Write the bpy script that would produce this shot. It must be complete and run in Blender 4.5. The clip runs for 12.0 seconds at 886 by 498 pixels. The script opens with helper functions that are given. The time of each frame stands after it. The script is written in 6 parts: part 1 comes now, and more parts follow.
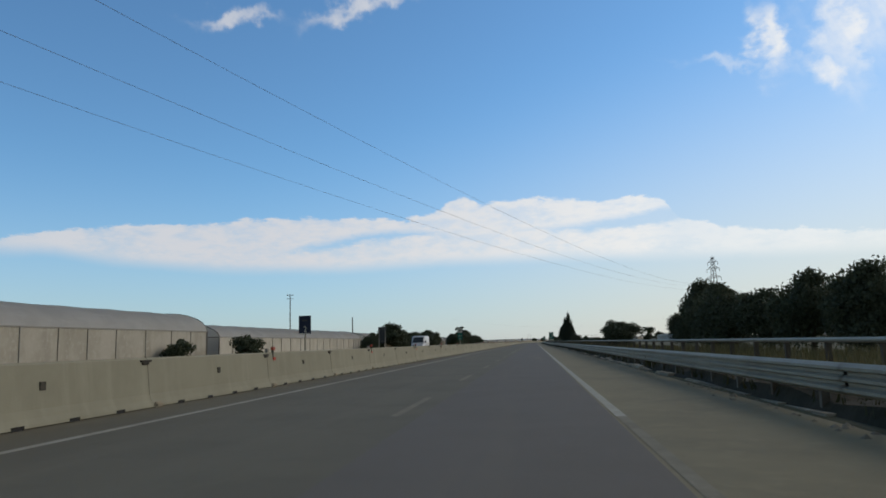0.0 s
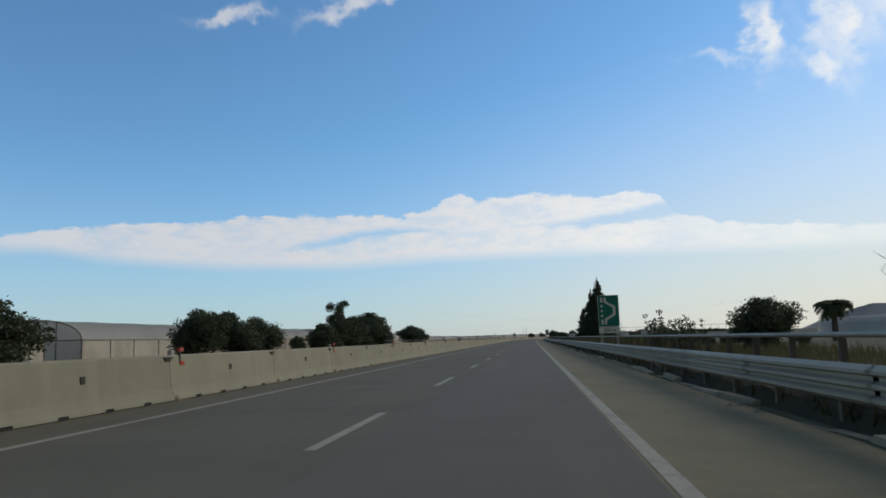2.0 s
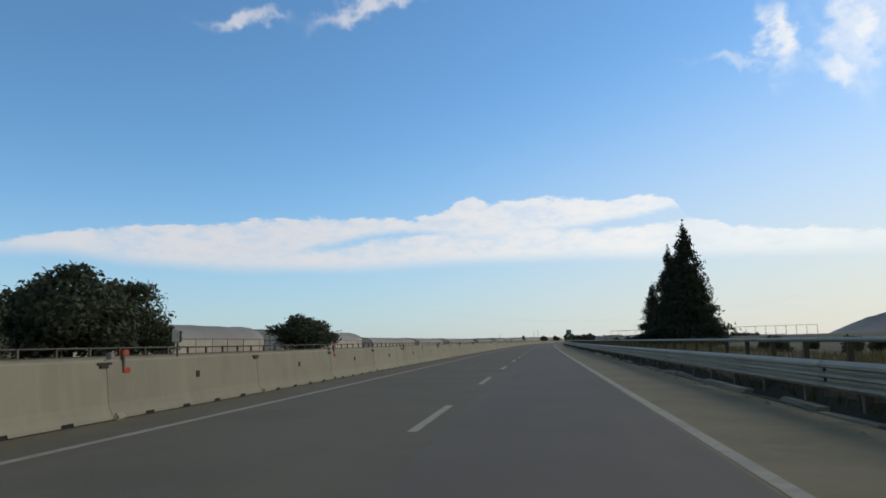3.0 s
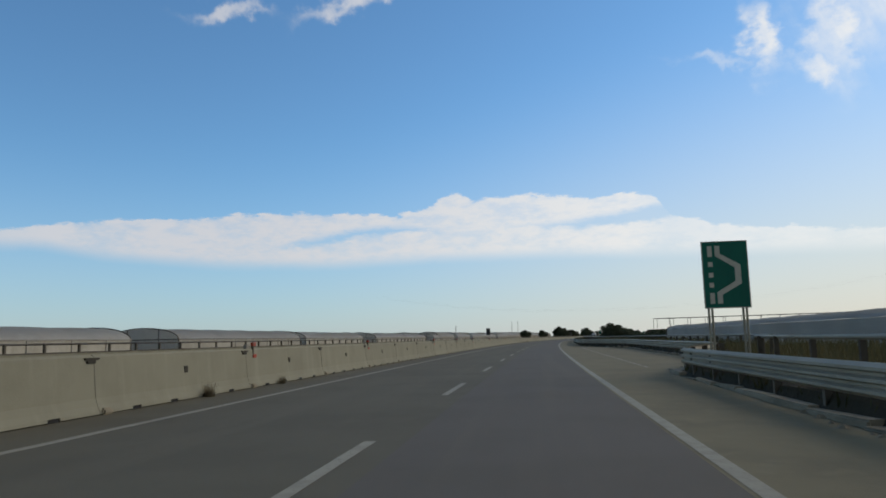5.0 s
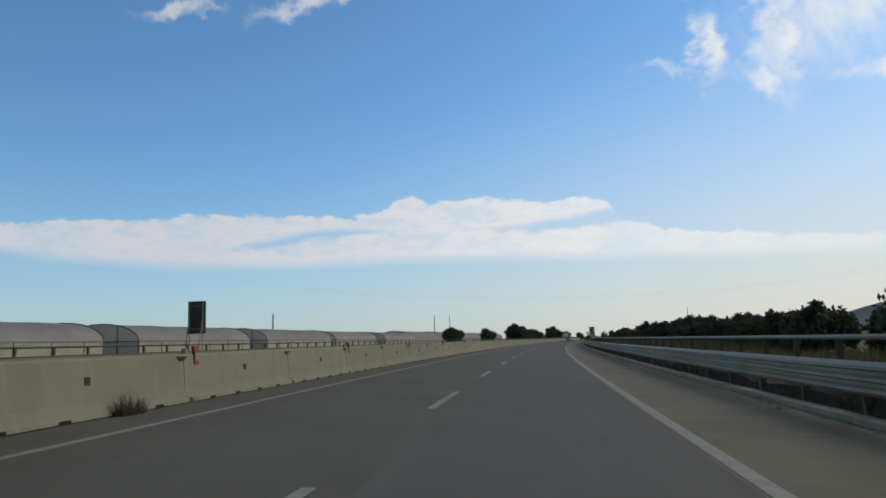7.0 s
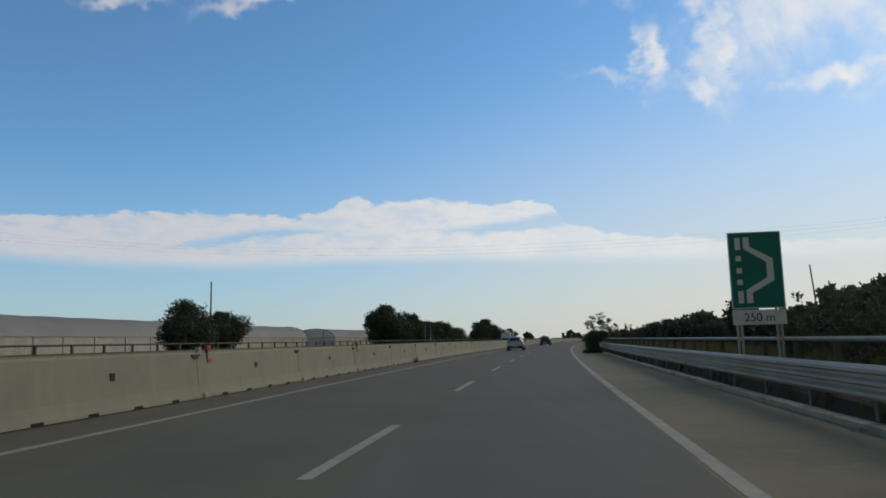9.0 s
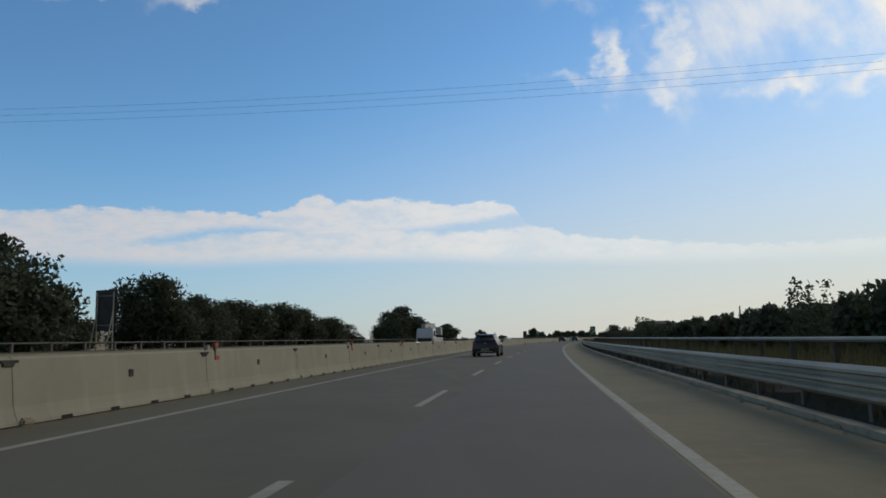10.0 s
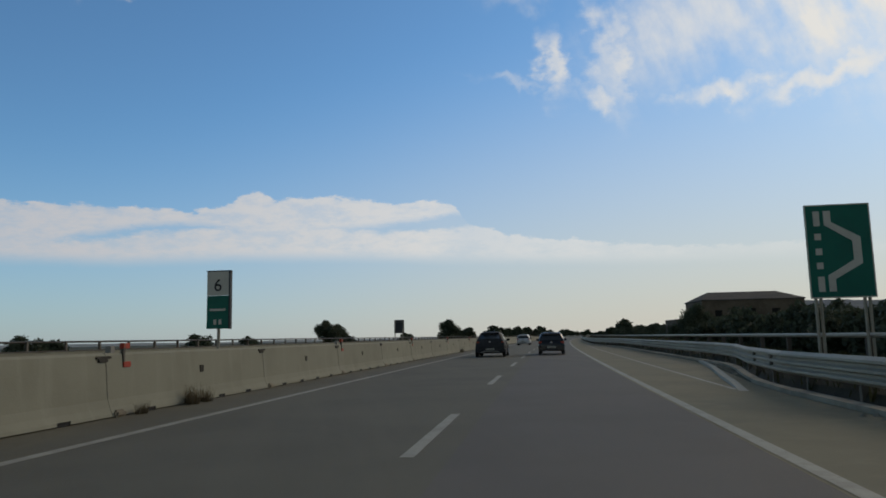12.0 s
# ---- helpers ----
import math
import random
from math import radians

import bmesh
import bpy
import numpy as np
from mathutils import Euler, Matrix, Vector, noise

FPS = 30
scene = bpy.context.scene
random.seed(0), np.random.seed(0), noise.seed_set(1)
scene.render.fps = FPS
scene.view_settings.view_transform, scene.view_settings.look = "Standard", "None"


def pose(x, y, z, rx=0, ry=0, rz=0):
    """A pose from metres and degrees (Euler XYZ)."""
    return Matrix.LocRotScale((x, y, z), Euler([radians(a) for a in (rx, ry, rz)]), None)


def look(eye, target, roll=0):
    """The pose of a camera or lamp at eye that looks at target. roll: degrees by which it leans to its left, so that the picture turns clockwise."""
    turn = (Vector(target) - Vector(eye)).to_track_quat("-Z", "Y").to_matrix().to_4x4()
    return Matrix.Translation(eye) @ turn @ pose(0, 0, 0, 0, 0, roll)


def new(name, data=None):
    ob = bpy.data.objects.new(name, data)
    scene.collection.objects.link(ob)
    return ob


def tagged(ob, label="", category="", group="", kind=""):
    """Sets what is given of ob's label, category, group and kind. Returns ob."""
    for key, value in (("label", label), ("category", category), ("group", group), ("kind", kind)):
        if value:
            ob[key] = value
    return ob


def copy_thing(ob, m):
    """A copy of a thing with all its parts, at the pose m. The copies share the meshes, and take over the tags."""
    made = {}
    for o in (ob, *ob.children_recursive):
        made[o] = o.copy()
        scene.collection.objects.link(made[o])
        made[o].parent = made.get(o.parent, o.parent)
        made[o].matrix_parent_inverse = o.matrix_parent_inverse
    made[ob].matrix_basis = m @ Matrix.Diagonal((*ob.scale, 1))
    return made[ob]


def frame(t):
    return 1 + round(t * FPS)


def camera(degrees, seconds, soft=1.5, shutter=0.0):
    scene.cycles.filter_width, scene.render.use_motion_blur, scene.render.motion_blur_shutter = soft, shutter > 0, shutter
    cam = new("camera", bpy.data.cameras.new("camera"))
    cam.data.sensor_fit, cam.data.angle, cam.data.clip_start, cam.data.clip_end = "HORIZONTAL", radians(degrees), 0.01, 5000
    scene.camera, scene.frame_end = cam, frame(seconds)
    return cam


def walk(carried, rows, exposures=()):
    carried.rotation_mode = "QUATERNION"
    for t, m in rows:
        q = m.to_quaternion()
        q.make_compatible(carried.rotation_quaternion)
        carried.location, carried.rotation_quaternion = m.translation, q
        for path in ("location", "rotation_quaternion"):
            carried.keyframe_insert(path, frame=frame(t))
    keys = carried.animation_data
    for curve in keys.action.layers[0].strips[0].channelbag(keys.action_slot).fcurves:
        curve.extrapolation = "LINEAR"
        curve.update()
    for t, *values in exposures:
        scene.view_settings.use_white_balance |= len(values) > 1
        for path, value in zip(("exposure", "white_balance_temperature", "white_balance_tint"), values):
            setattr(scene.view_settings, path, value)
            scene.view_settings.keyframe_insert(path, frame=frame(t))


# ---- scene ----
# A motorway seen from a moving car. Distances are written in metres of the road and brought to the
# scene's unit by S.
S = 0.43
LENS = 64.1
cam = camera(LENS, 12.0, soft=1.7)

# ---- the road's line: s runs along it, x to its right from the broken lane line, z up ----
KNOTS_T = (-9.0, 0.0, 3.6, 5.0, 6.0, 7.0, 9.0, 10.0, 11.0, 12.0, 16.0, 30.0)
KNOTS_H = (0.0, 0.0, 0.0, -0.7, -2.2, -4.4, -9.3, -11.9, -14.6, -17.4, -23.0, -25.0)
V = 84.6
STEP = 2.0
S_MIN = -260.0
_n = 1500
_ss = S_MIN + STEP * np.arange(_n)
_hh = np.radians(np.interp(_ss / V, KNOTS_T, KNOTS_H))
_k = np.ones(31) / 31
_hh = np.convolve(np.pad(_hh, 15, mode="edge"), _k, mode="valid")
_xx = np.concatenate(([0.0], np.cumsum(-np.sin(_hh[:-1]) * STEP)))
_yy = np.concatenate(([0.0], np.cumsum(np.cos(_hh[:-1]) * STEP)))
_i0 = int(round(-S_MIN / STEP))
_xx -= _xx[_i0]
_yy -= _yy[_i0]


def H(s):
    """The road's heading in radians."""
    return float(np.interp(s, _ss, _hh))


def P(s, x=0.0, z=0.0):
    """A place beside the road, in metres of the road."""
    h = H(s)
    return Vector((float(np.interp(s, _ss, _xx)) + math.cos(h) * x, float(np.interp(s, _ss, _yy)) + math.sin(h) * x, z))


def at(s, x=0.0, z=0.0, turn=0.0, tilt=0.0, lean=0.0):
    """A pose beside the road, turned from the road's heading by degrees."""
    return Matrix.LocRotScale(P(s, x, z) * S, Euler((radians(tilt), radians(lean), H(s) + radians(turn))), None)


# ---- the camera's way: seconds, way along the road, offset from the lane line, yaw, pitch, roll ----
EYE = 1.21
WAY = (
    (0.0, -1.0, 2.42, 7.07, 7.61, 1.56),
    (0.5, 42.7, 2.31, 7.12, 7.64, 1.30),
    (1.0, 85.0, 2.20, 7.27, 7.51, 1.06),
    (1.5, 126.0, 2.31, 6.89, 7.46, 1.49),
    (2.0, 168.0, 2.60, 6.81, 7.34, 1.95),
    (2.5, 210.6, 2.41, 7.85, 7.47, 1.55),
    (3.0, 254.2, 1.86, 7.76, 7.60, 1.54),
    (5.0, 424.6, 2.05, 6.45, 7.27, 1.39),
    (5.5, 466.5, 1.90, 5.81, 7.27, 1.18),
    (6.0, 507.4, 1.96, 4.73, 7.29, 1.28),
    (6.5, 550.0, 2.15, 3.79, 7.38, 1.22),
    (7.0, 592.2, 1.97, 2.76, 7.41, 1.59),
    (9.0, 763.8, 2.18, -1.68, 7.41, 1.35),
    (9.5, 805.0, 1.90, -3.33, 7.19, 0.99),
    (10.0, 845.0, 2.21, -4.79, 7.32, 1.15),
    (10.5, 885.3, 2.12, -5.49, 7.32, 0.83),
    (11.0, 927.6, 1.80, -6.40, 7.39, 0.85),
    (11.5, 971.6, 1.48, -8.13, 7.26, 0.95),
    (12.0, 1015.8, 1.43, -9.56, 7.16, 1.31),
)
rows = []
for t, s, x, yaw, pitch, roll in WAY:
    rows.append((t, Matrix.Translation(P(s, x, EYE) * S) @ pose(0, 0, 0, 0, 0, yaw) @ pose(0, 0, 0, 90 + pitch) @ pose(0, 0, 0, 0, 0, -roll)))
walk(cam, rows, ((0.0, -0.06), (0.5, -0.14), (1.5, -0.11), (3.0, 0.03), (5.0, -0.1), (7.0, -0.11), (9.0, -0.2), (10.5, -0.25), (12.0, -0.4)))

# ---- world, sun, exposure ----
SUN_AZ = 58.0      # degrees to the right of the road's first heading
SUN_EL = 30.0
world = bpy.data.worlds.new("sky")
scene.world = world
world.use_nodes = True


class G:
    """A short hand for building node trees."""

    def __init__(self, tree):
        self.t = tree
        tree.nodes.clear()

    def n(self, kind, **inputs):
        node = self.t.nodes.new(kind)
        for k, v in inputs.items():
            node.inputs[int(k[1:]) if k[0] == "i" and k[1:].isdigit() else k.replace("_", " ")].default_value = v
        return node

    def link(self, a, b):
        self.t.links.new(a, b)

    def put(self, value, socket):
        if isinstance(value, bpy.types.NodeSocket):
            self.link(value, socket)
        else:
            socket.default_value = value

    def m(self, op, a, b=0.0, c=0.0, clamp=False):
        node = self.t.nodes.new("ShaderNodeMath")
        node.operation = op
        node.use_clamp = clamp
        for k, v in enumerate((a, b, c)):
            self.put(v, node.inputs[k])
        return node.outputs[0]

    def smooth(self, v, lo, hi, a=0.0, b=1.0):
        node = self.t.nodes.new("ShaderNodeMapRange")
        node.interpolation_type = "SMOOTHSTEP"
        for k, q in enumerate((v, lo, hi, a, b)):
            self.put(q, node.inputs[k])
        return node.outputs[0]

    def mix(self, f, a, b):
        node = self.t.nodes.new("ShaderNodeMix")
        node.data_type = "RGBA"
        self.put(f, node.inputs[0])
        self.put(a, node.inputs[6])
        self.put(b, node.inputs[7])
        return node.outputs[2]

    def noise(self, vec, scale, detail=4.0, rough=0.55):
        node = self.t.nodes.new("ShaderNodeTexNoise")
        self.link(vec, node.inputs["Vector"])
        node.inputs["Scale"].default_value = scale
        node.inputs["Detail"].default_value = detail
        node.inputs["Roughness"].default_value = rough
        return node.outputs[0]

    def xyz(self, a, b, c):
        node = self.t.nodes.new("ShaderNodeCombineXYZ")
        for k, v in enumerate((a, b, c)):
            self.put(v, node.inputs[k])
        return node.outputs[0]

    def curve(self, v, lo, hi, low, high, pts):
        """v in lo..hi through a drawn line of points, whose values lie in low..high."""
        f = self.m("DIVIDE", self.m("SUBTRACT", v, lo), hi - lo, clamp=True)
        node = self.t.nodes.new("ShaderNodeFloatCurve")
        line = node.mapping.curves[0]
        q = [((x - lo) / (hi - lo), (y - low) / (high - low)) for x, y in pts]
        line.points[0].location, line.points[1].location = q[0], q[-1]
        for x, y in q[1:-1]:
            line.points.new(x, y)
        for p in line.points:
            p.handle_type = "VECTOR"
        node.mapping.update()
        self.link(f, node.inputs["Value"])
        return self.m("ADD", self.m("MULTIPLY", node.outputs[0], high - low), low)


def build_sky():
    g = G(world.node_tree)
    sky = g.n("ShaderNodeTexSky")
    sky.sky_type = "NISHITA"
    sky.sun_disc = False
    sky.sun_elevation = radians(SUN_EL)
    sky.sun_rotation = radians(SUN_AZ)
    sky.air_density = 1.0
    sky.dust_density = 0.3
    sky.ozone_density = 3.0
    co = g.n("ShaderNodeTexCoord")
    sep = g.n("ShaderNodeSeparateXYZ")
    g.link(co.outputs["Generated"], sep.inputs[0])
    deg = 180 / math.pi
    az = g.m("MULTIPLY", g.m("ARCTAN2", sep.outputs[0], sep.outputs[1]), deg)
    el = g.m("MULTIPLY", g.m("ARCSINE", sep.outputs[2]), deg)
    # the long bank of cloud over the horizon: its upper and lower edge, torn by noise
    pos = g.xyz(g.m("MULTIPLY", az, 0.42), el, 0.0)
    n1 = g.noise(pos, 0.55, 7.0, 0.62)
    n2 = g.noise(pos, 1.7, 6.0, 0.65)
    wob = g.m("ADD", g.m("MULTIPLY", g.m("SUBTRACT", n1, 0.5), 1.0), g.m("MULTIPLY", g.m("SUBTRACT", n2, 0.5), 0.8))
    top = g.curve(az, -60, 60, 0, 15, [(-60, 7.0), (-46, 7.4), (-39.4, 7.9), (-36.7, 8.3), (-33.8, 8.95), (-26.4, 9.5), (-17.7, 10.2),
                                       (-10.2, 9.85), (-8.2, 10.3), (-6.7, 11.1), (-5.4, 11.75), (-3.9, 10.95), (-0.2, 11.3), (3.0, 11.0), (5.7, 10.75),
                                       (7.8, 11.0), (10.5, 10.6), (11.6, 9.0), (14.9, 7.9), (21.7, 7.2), (28.0, 6.6), (40.0, 5.9), (60, 5.6)])
    bot = g.curve(az, -60, 60, 0, 15, [(-60, 6.4), (-46, 6.5), (-39.4, 6.8), (-36, 6.9), (-32.2, 6.3), (-24.2, 5.8), (-15.5, 5.75), (-6.4, 6.2), (2.7, 6.25),
                                       (11.4, 5.9), (19.2, 5.6), (28.0, 5.3), (40, 5.0), (60, 4.8)])
    top, bot = g.m("ADD", top, 0.3), g.m("ADD", bot, 0.22)
    up = g.smooth(g.m("SUBTRACT", g.m("ADD", top, g.m("MULTIPLY", wob, 1.3)), el), 0.0, 0.3)
    lo = g.smooth(g.m("SUBTRACT", el, g.m("ADD", bot, g.m("MULTIPLY", wob, 0.5))), -0.5, 0.8)
    bank = g.m("MULTIPLY", up, lo)
    thin = g.curve(az, -60, 60, 0, 1, [(-60, 0.5), (-40, 0.75), (-36, 0.9), (-20, 0.95), (9, 0.88), (11.5, 0.62), (16, 0.66), (24, 0.58), (30, 0.42), (40, 0.22), (60, 0.1)])
    bank = g.m("MULTIPLY", bank, thin)
    # a blue rift inside the bank, and the gap under its pointed end
    rift = g.curve(az, -60, 60, 0, 15, [(-60, 3), (-22, 7.2), (-18.4, 7.75), (-13.4, 8.6), (-9.8, 8.9), (-2.4, 8.9), (4, 8.9), (9, 9.2), (14, 9.6), (60, 10)])
    wide = g.curve(az, -60, 60, -1, 1, [(-60, -0.8), (-23, -0.7), (-18, 0.12), (-13, 0.3), (-9.5, 0.2), (-6, -0.25), (-1, -0.2), (3, 0.1), (7, 0.4), (11, 0.6), (15, 0.1), (22, -0.8), (60, -0.8)])
    off = g.m("ABSOLUTE", g.m("SUBTRACT", el, g.m("ADD", rift, g.m("MULTIPLY", wob, 1.3))))
    hole = g.m("SUBTRACT", 1.0, g.m("MULTIPLY", g.smooth(g.m("SUBTRACT", wide, off), -0.35, 0.3), 0.85))
    bank = g.m("MULTIPLY", bank, hole)
    puff = g.m("ADD", g.m("MULTIPLY", n1, 0.6), g.m("MULTIPLY", n2, 0.4))
    bank = g.m("MULTIPLY", bank, g.m("ADD", 0.6, g.m("MULTIPLY", g.smooth(puff, 0.36, 0.58), 0.4)))

    # wisps of high cloud: ragged patches with streaks through them
    big = g.xyz(g.m("MULTIPLY", az, 0.7), el, 9.0)
    warp_a = g.m("ADD", az, g.m("MULTIPLY", g.m("SUBTRACT", g.noise(big, 0.5, 4.0, 0.55), 0.5), 7.0))
    warp_e = g.m("ADD", el, g.m("MULTIPLY", g.m("SUBTRACT", g.noise(g.xyz(az, el, 21.0), 0.45, 4.0, 0.55), 0.5), 4.0))

    def patch(a0, e0, ra, re, turn):
        c, s = math.cos(radians(turn)), math.sin(radians(turn))
        da, de = g.m("SUBTRACT", warp_a, a0), g.m("SUBTRACT", warp_e, e0)
        u = g.m("DIVIDE", g.m("ADD", g.m("MULTIPLY", da, c), g.m("MULTIPLY", de, s)), ra)
        v = g.m("DIVIDE", g.m("SUBTRACT", g.m("MULTIPLY", de, c), g.m("MULTIPLY", da, s)), re)
        return g.m("ADD", g.m("MULTIPLY", u, u), g.m("MULTIPLY", v, v))

    streak = g.noise(g.xyz(g.m("ADD", az, g.m("MULTIPLY", el, 0.35)), g.m("MULTIPLY", el, 0.45), 2.0), 0.42, 4.0, 0.55)
    fine = g.noise(g.xyz(az, el, 5.0), 0.9, 6.0, 0.6)
    veil = g.m("ADD", g.m("MULTIPLY", g.m("SUBTRACT", streak, 0.5), 2.6), g.m("MULTIPLY", g.m("SUBTRACT", fine, 0.5), 0.6))
    high = 0.0
    for a0, e0, ra, re, turn, power in ((-23.7, 25.2, 3.2, 0.55, 8, 0.75), (-13.4, 26.6, 4.2, 0.65, 14, 0.8), (16.0, 20.2, 2.6, 0.5, -8, 0.35),
                                        (19.2, 21.2, 1.1, 2.4, 12, 0.9), (22.6, 18.7, 1.9, 1.1, -10, 0.95), (24.0, 21.8, 1.8, 4.2, 4, 0.85),
                                        (32.5, 18.1, 3.2, 0.9, 5, 0.95), (39.5, 18.0, 5.0, 1.0, 12, 0.95), (31.0, 23.5, 8.0, 3.6, 10, 0.8),
                                        (42.0, 22.5, 11.0, 4.6, -10, 1.15), (48.3, 12.9, 3.8, 0.6, 36, 0.95), (44.0, 25.0, 10.0, 4.0, -6, 1.0), (48, 17, 7, 4, 0, 0.7), (17, 26.6, 3, 1.0, 0, 0.3),
                                        (56, 28, 16, 8, 20, 0.7)):
        soft = g.m("EXPONENT", g.m("MULTIPLY", patch(a0, e0, ra * 1.15, re * 1.15, turn), -1.0))
        d = g.m("ADD", g.m("MULTIPLY", soft, 1.45), g.m("MULTIPLY", veil, g.m("ADD", 0.08, g.m("MULTIPLY", soft, 0.9))))
        high = g.m("MAXIMUM", high, g.m("MULTIPLY", g.smooth(d, 0.1, 1.9), power))
    cloud = g.m("MAXIMUM", bank, high)
    # haze: the sky pales and warms towards the horizon and towards the sun
    glow = g.m("ADD", g.m("MULTIPLY", sep.outputs[0], math.sin(radians(SUN_AZ))), g.m("MULTIPLY", sep.outputs[1], math.cos(radians(SUN_AZ))))
    toward = g.smooth(glow, 0.1, 1.0)
    haze = g.m("MULTIPLY", g.m("POWER", g.smooth(el, g.m("ADD", 16.5, g.m("MULTIPLY", toward, 15.0)), -3.0), 1.25), g.m("ADD", 0.62, g.m("MULTIPLY", toward, 0.38)))
    tint = g.n("ShaderNodeMix")
    tint.data_type, tint.blend_type = "RGBA", "MULTIPLY"
    tint.inputs[0].default_value = 1.0
    g.link(sky.outputs[0], tint.inputs[6])
    tint.inputs[7].default_value = SKY_TINT
    over = g.n("ShaderNodeMix")
    over.data_type, over.blend_type = "RGBA", "MULTIPLY"
    over.inputs[0].default_value = 1.0
    g.link(sky.outputs[0], over.inputs[6])
    over.inputs[7].default_value = OVERHEAD_TINT
    behind = g.smooth(sep.outputs[1], 0.35, -0.45)
    clear = g.mix(g.m("MAXIMUM", g.smooth(el, 28.0, 60.0), behind), tint.outputs[2], over.outputs[2])
    base = g.mix(g.m("MULTIPLY", haze, HAZE), clear, g.mix(toward, HAZE_COLOUR, HAZE_SUNWARD))
    lit = g.mix(toward, CLOUD_COLOUR, CLOUD_SUNWARD)
    out = g.mix(cloud, base, lit)
    bg = g.n("ShaderNodeBackground")
    bg.inputs["Strength"].default_value = SKY_STRENGTH
    g.link(out, bg.inputs[0])
    end = g.n("ShaderNodeOutputWorld")
    g.link(bg.outputs[0], end.inputs[0])


SKY_STRENGTH = 0.1
SKY_TINT = (0.98, 1.36, 1.51, 1)
OVERHEAD_TINT = (1.25, 1.0, 0.74, 1)
HAZE = 0.95
HAZE_COLOUR = (4.25, 4.6, 5.95, 1)
HAZE_SUNWARD = (7.5, 6.85, 6.05, 1)
CLOUD_COLOUR = (6.8, 6.85, 7.15, 1)
CLOUD_SUNWARD = (10.3, 10.1, 9.6, 1)
build_sky()

sun = new("sun", bpy.data.lights.new("sun", "SUN"))
sun.data.energy = 1.25
sun.data.angle = radians(32.0)
sun.data.color = (1.0, 0.8, 0.55)
_a, _e = radians(SUN_AZ), radians(SUN_EL)
sun.matrix_world = look((0, 0, 0), (-math.sin(_a) * math.cos(_e), -math.cos(_a) * math.cos(_e), -math.sin(_e)))


# ---- materials ----
def material(name, colour, rough=0.8, metal=0.0, spots=(), bump=0.0, bump_scale=40.0, random_tone=0.0, spec=0.3, through_light=0.0):
    """A surface with variation: spots are (scale per metre, colour, low, high, amount[, stretch])."""
    mat = bpy.data.materials.new(name)
    mat.use_nodes = True
    g = G(mat.node_tree)
    co = g.n("ShaderNodeTexCoord")
    geo = g.n("ShaderNodeNewGeometry")
    scale = g.n("ShaderNodeVectorMath")
    scale.operation = "SCALE"
    g.link(geo.outputs["Position"], scale.inputs[0])
    scale.inputs["Scale"].default_value = 1 / S
    pos = scale.outputs[0]
    col = None
    for q in spots:
        sc, c2, lo, hi, amount = q[:5]
        vec = pos
        if len(q) > 5:
            st = g.n("ShaderNodeVectorMath")
            st.operation = "MULTIPLY"
            g.link(pos, st.inputs[0])
            st.inputs[1].default_value = q[5]
            vec = st.outputs[0]
        f = g.m("MULTIPLY", g.smooth(g.noise(vec, sc, 5.0, 0.6), lo, hi), amount)
        col = g.mix(f, (*colour, 1) if col is None else col, (*c2, 1))
    if col is None:
        col = g.mix(0.0, (*colour, 1), (*colour, 1))
    if random_tone:
        info = g.n("ShaderNodeObjectInfo")
        hsv = g.n("ShaderNodeHueSaturation")
        g.link(g.m("ADD", 1 - random_tone, g.m("MULTIPLY", info.outputs["Random"], 2 * random_tone)), hsv.inputs["Value"])
        g.link(col, hsv.inputs["Color"])
        col = hsv.outputs[0]
    b = g.n("ShaderNodeBsdfPrincipled")
    b.inputs["Roughness"].default_value = rough
    b.inputs["Metallic"].default_value = metal
    b.inputs["Specular IOR Level"].default_value = spec
    g.link(col, b.inputs["Base Color"])
    if bump:
        bp = g.n("ShaderNodeBump")
        bp.inputs["Strength"].default_value = bump
        bp.inputs["Distance"].default_value = 0.02 * S
        g.link(g.noise(pos, bump_scale, 4.0, 0.6), bp.inputs["Height"])
        g.link(bp.outputs[0], b.inputs["Normal"])
    out = g.n("ShaderNodeOutputMaterial")
    end = b
    if through_light:
        tr = g.n("ShaderNodeBsdfTranslucent")
        g.link(col, tr.inputs["Color"])
        end = g.n("ShaderNodeMixShader")
        end.inputs[0].default_value = through_light
        g.link(b.outputs[0], end.inputs[1])
        g.link(tr.outputs[0], end.inputs[2])
    g.link(end.outputs[0], out.inputs[0])
    return mat


def leafy(name, colour, colour2, through_light=0.25):
    """Leaves: two greens, changing from clump to clump, a little light through them."""
    mat = bpy.data.materials.new(name)
    mat.use_nodes = True
    g = G(mat.node_tree)
    geo = g.n("ShaderNodeNewGeometry")
    info = g.n("ShaderNodeObjectInfo")
    f = g.m("ADD", g.m("MULTIPLY", geo.outputs["Random Per Island"], 0.75), g.m("MULTIPLY", info.outputs["Random"], 0.25))
    col = g.mix(f, (*colour, 1), (*colour2, 1))
    d = g.n("ShaderNodeBsdfPrincipled")
    d.inputs["Roughness"].default_value = 0.7
    d.inputs["Specular IOR Level"].default_value = 0.2
    g.link(col, d.inputs["Base Color"])
    tr = g.n("ShaderNodeBsdfTranslucent")
    g.link(col, tr.inputs["Color"])
    mx = g.n("ShaderNodeMixShader")
    mx.inputs[0].default_value = through_light
    g.link(d.outputs[0], mx.inputs[1])
    g.link(tr.outputs[0], mx.inputs[2])
    out = g.n("ShaderNodeOutputMaterial")
    g.link(mx.outputs[0], out.inputs[0])
    return mat


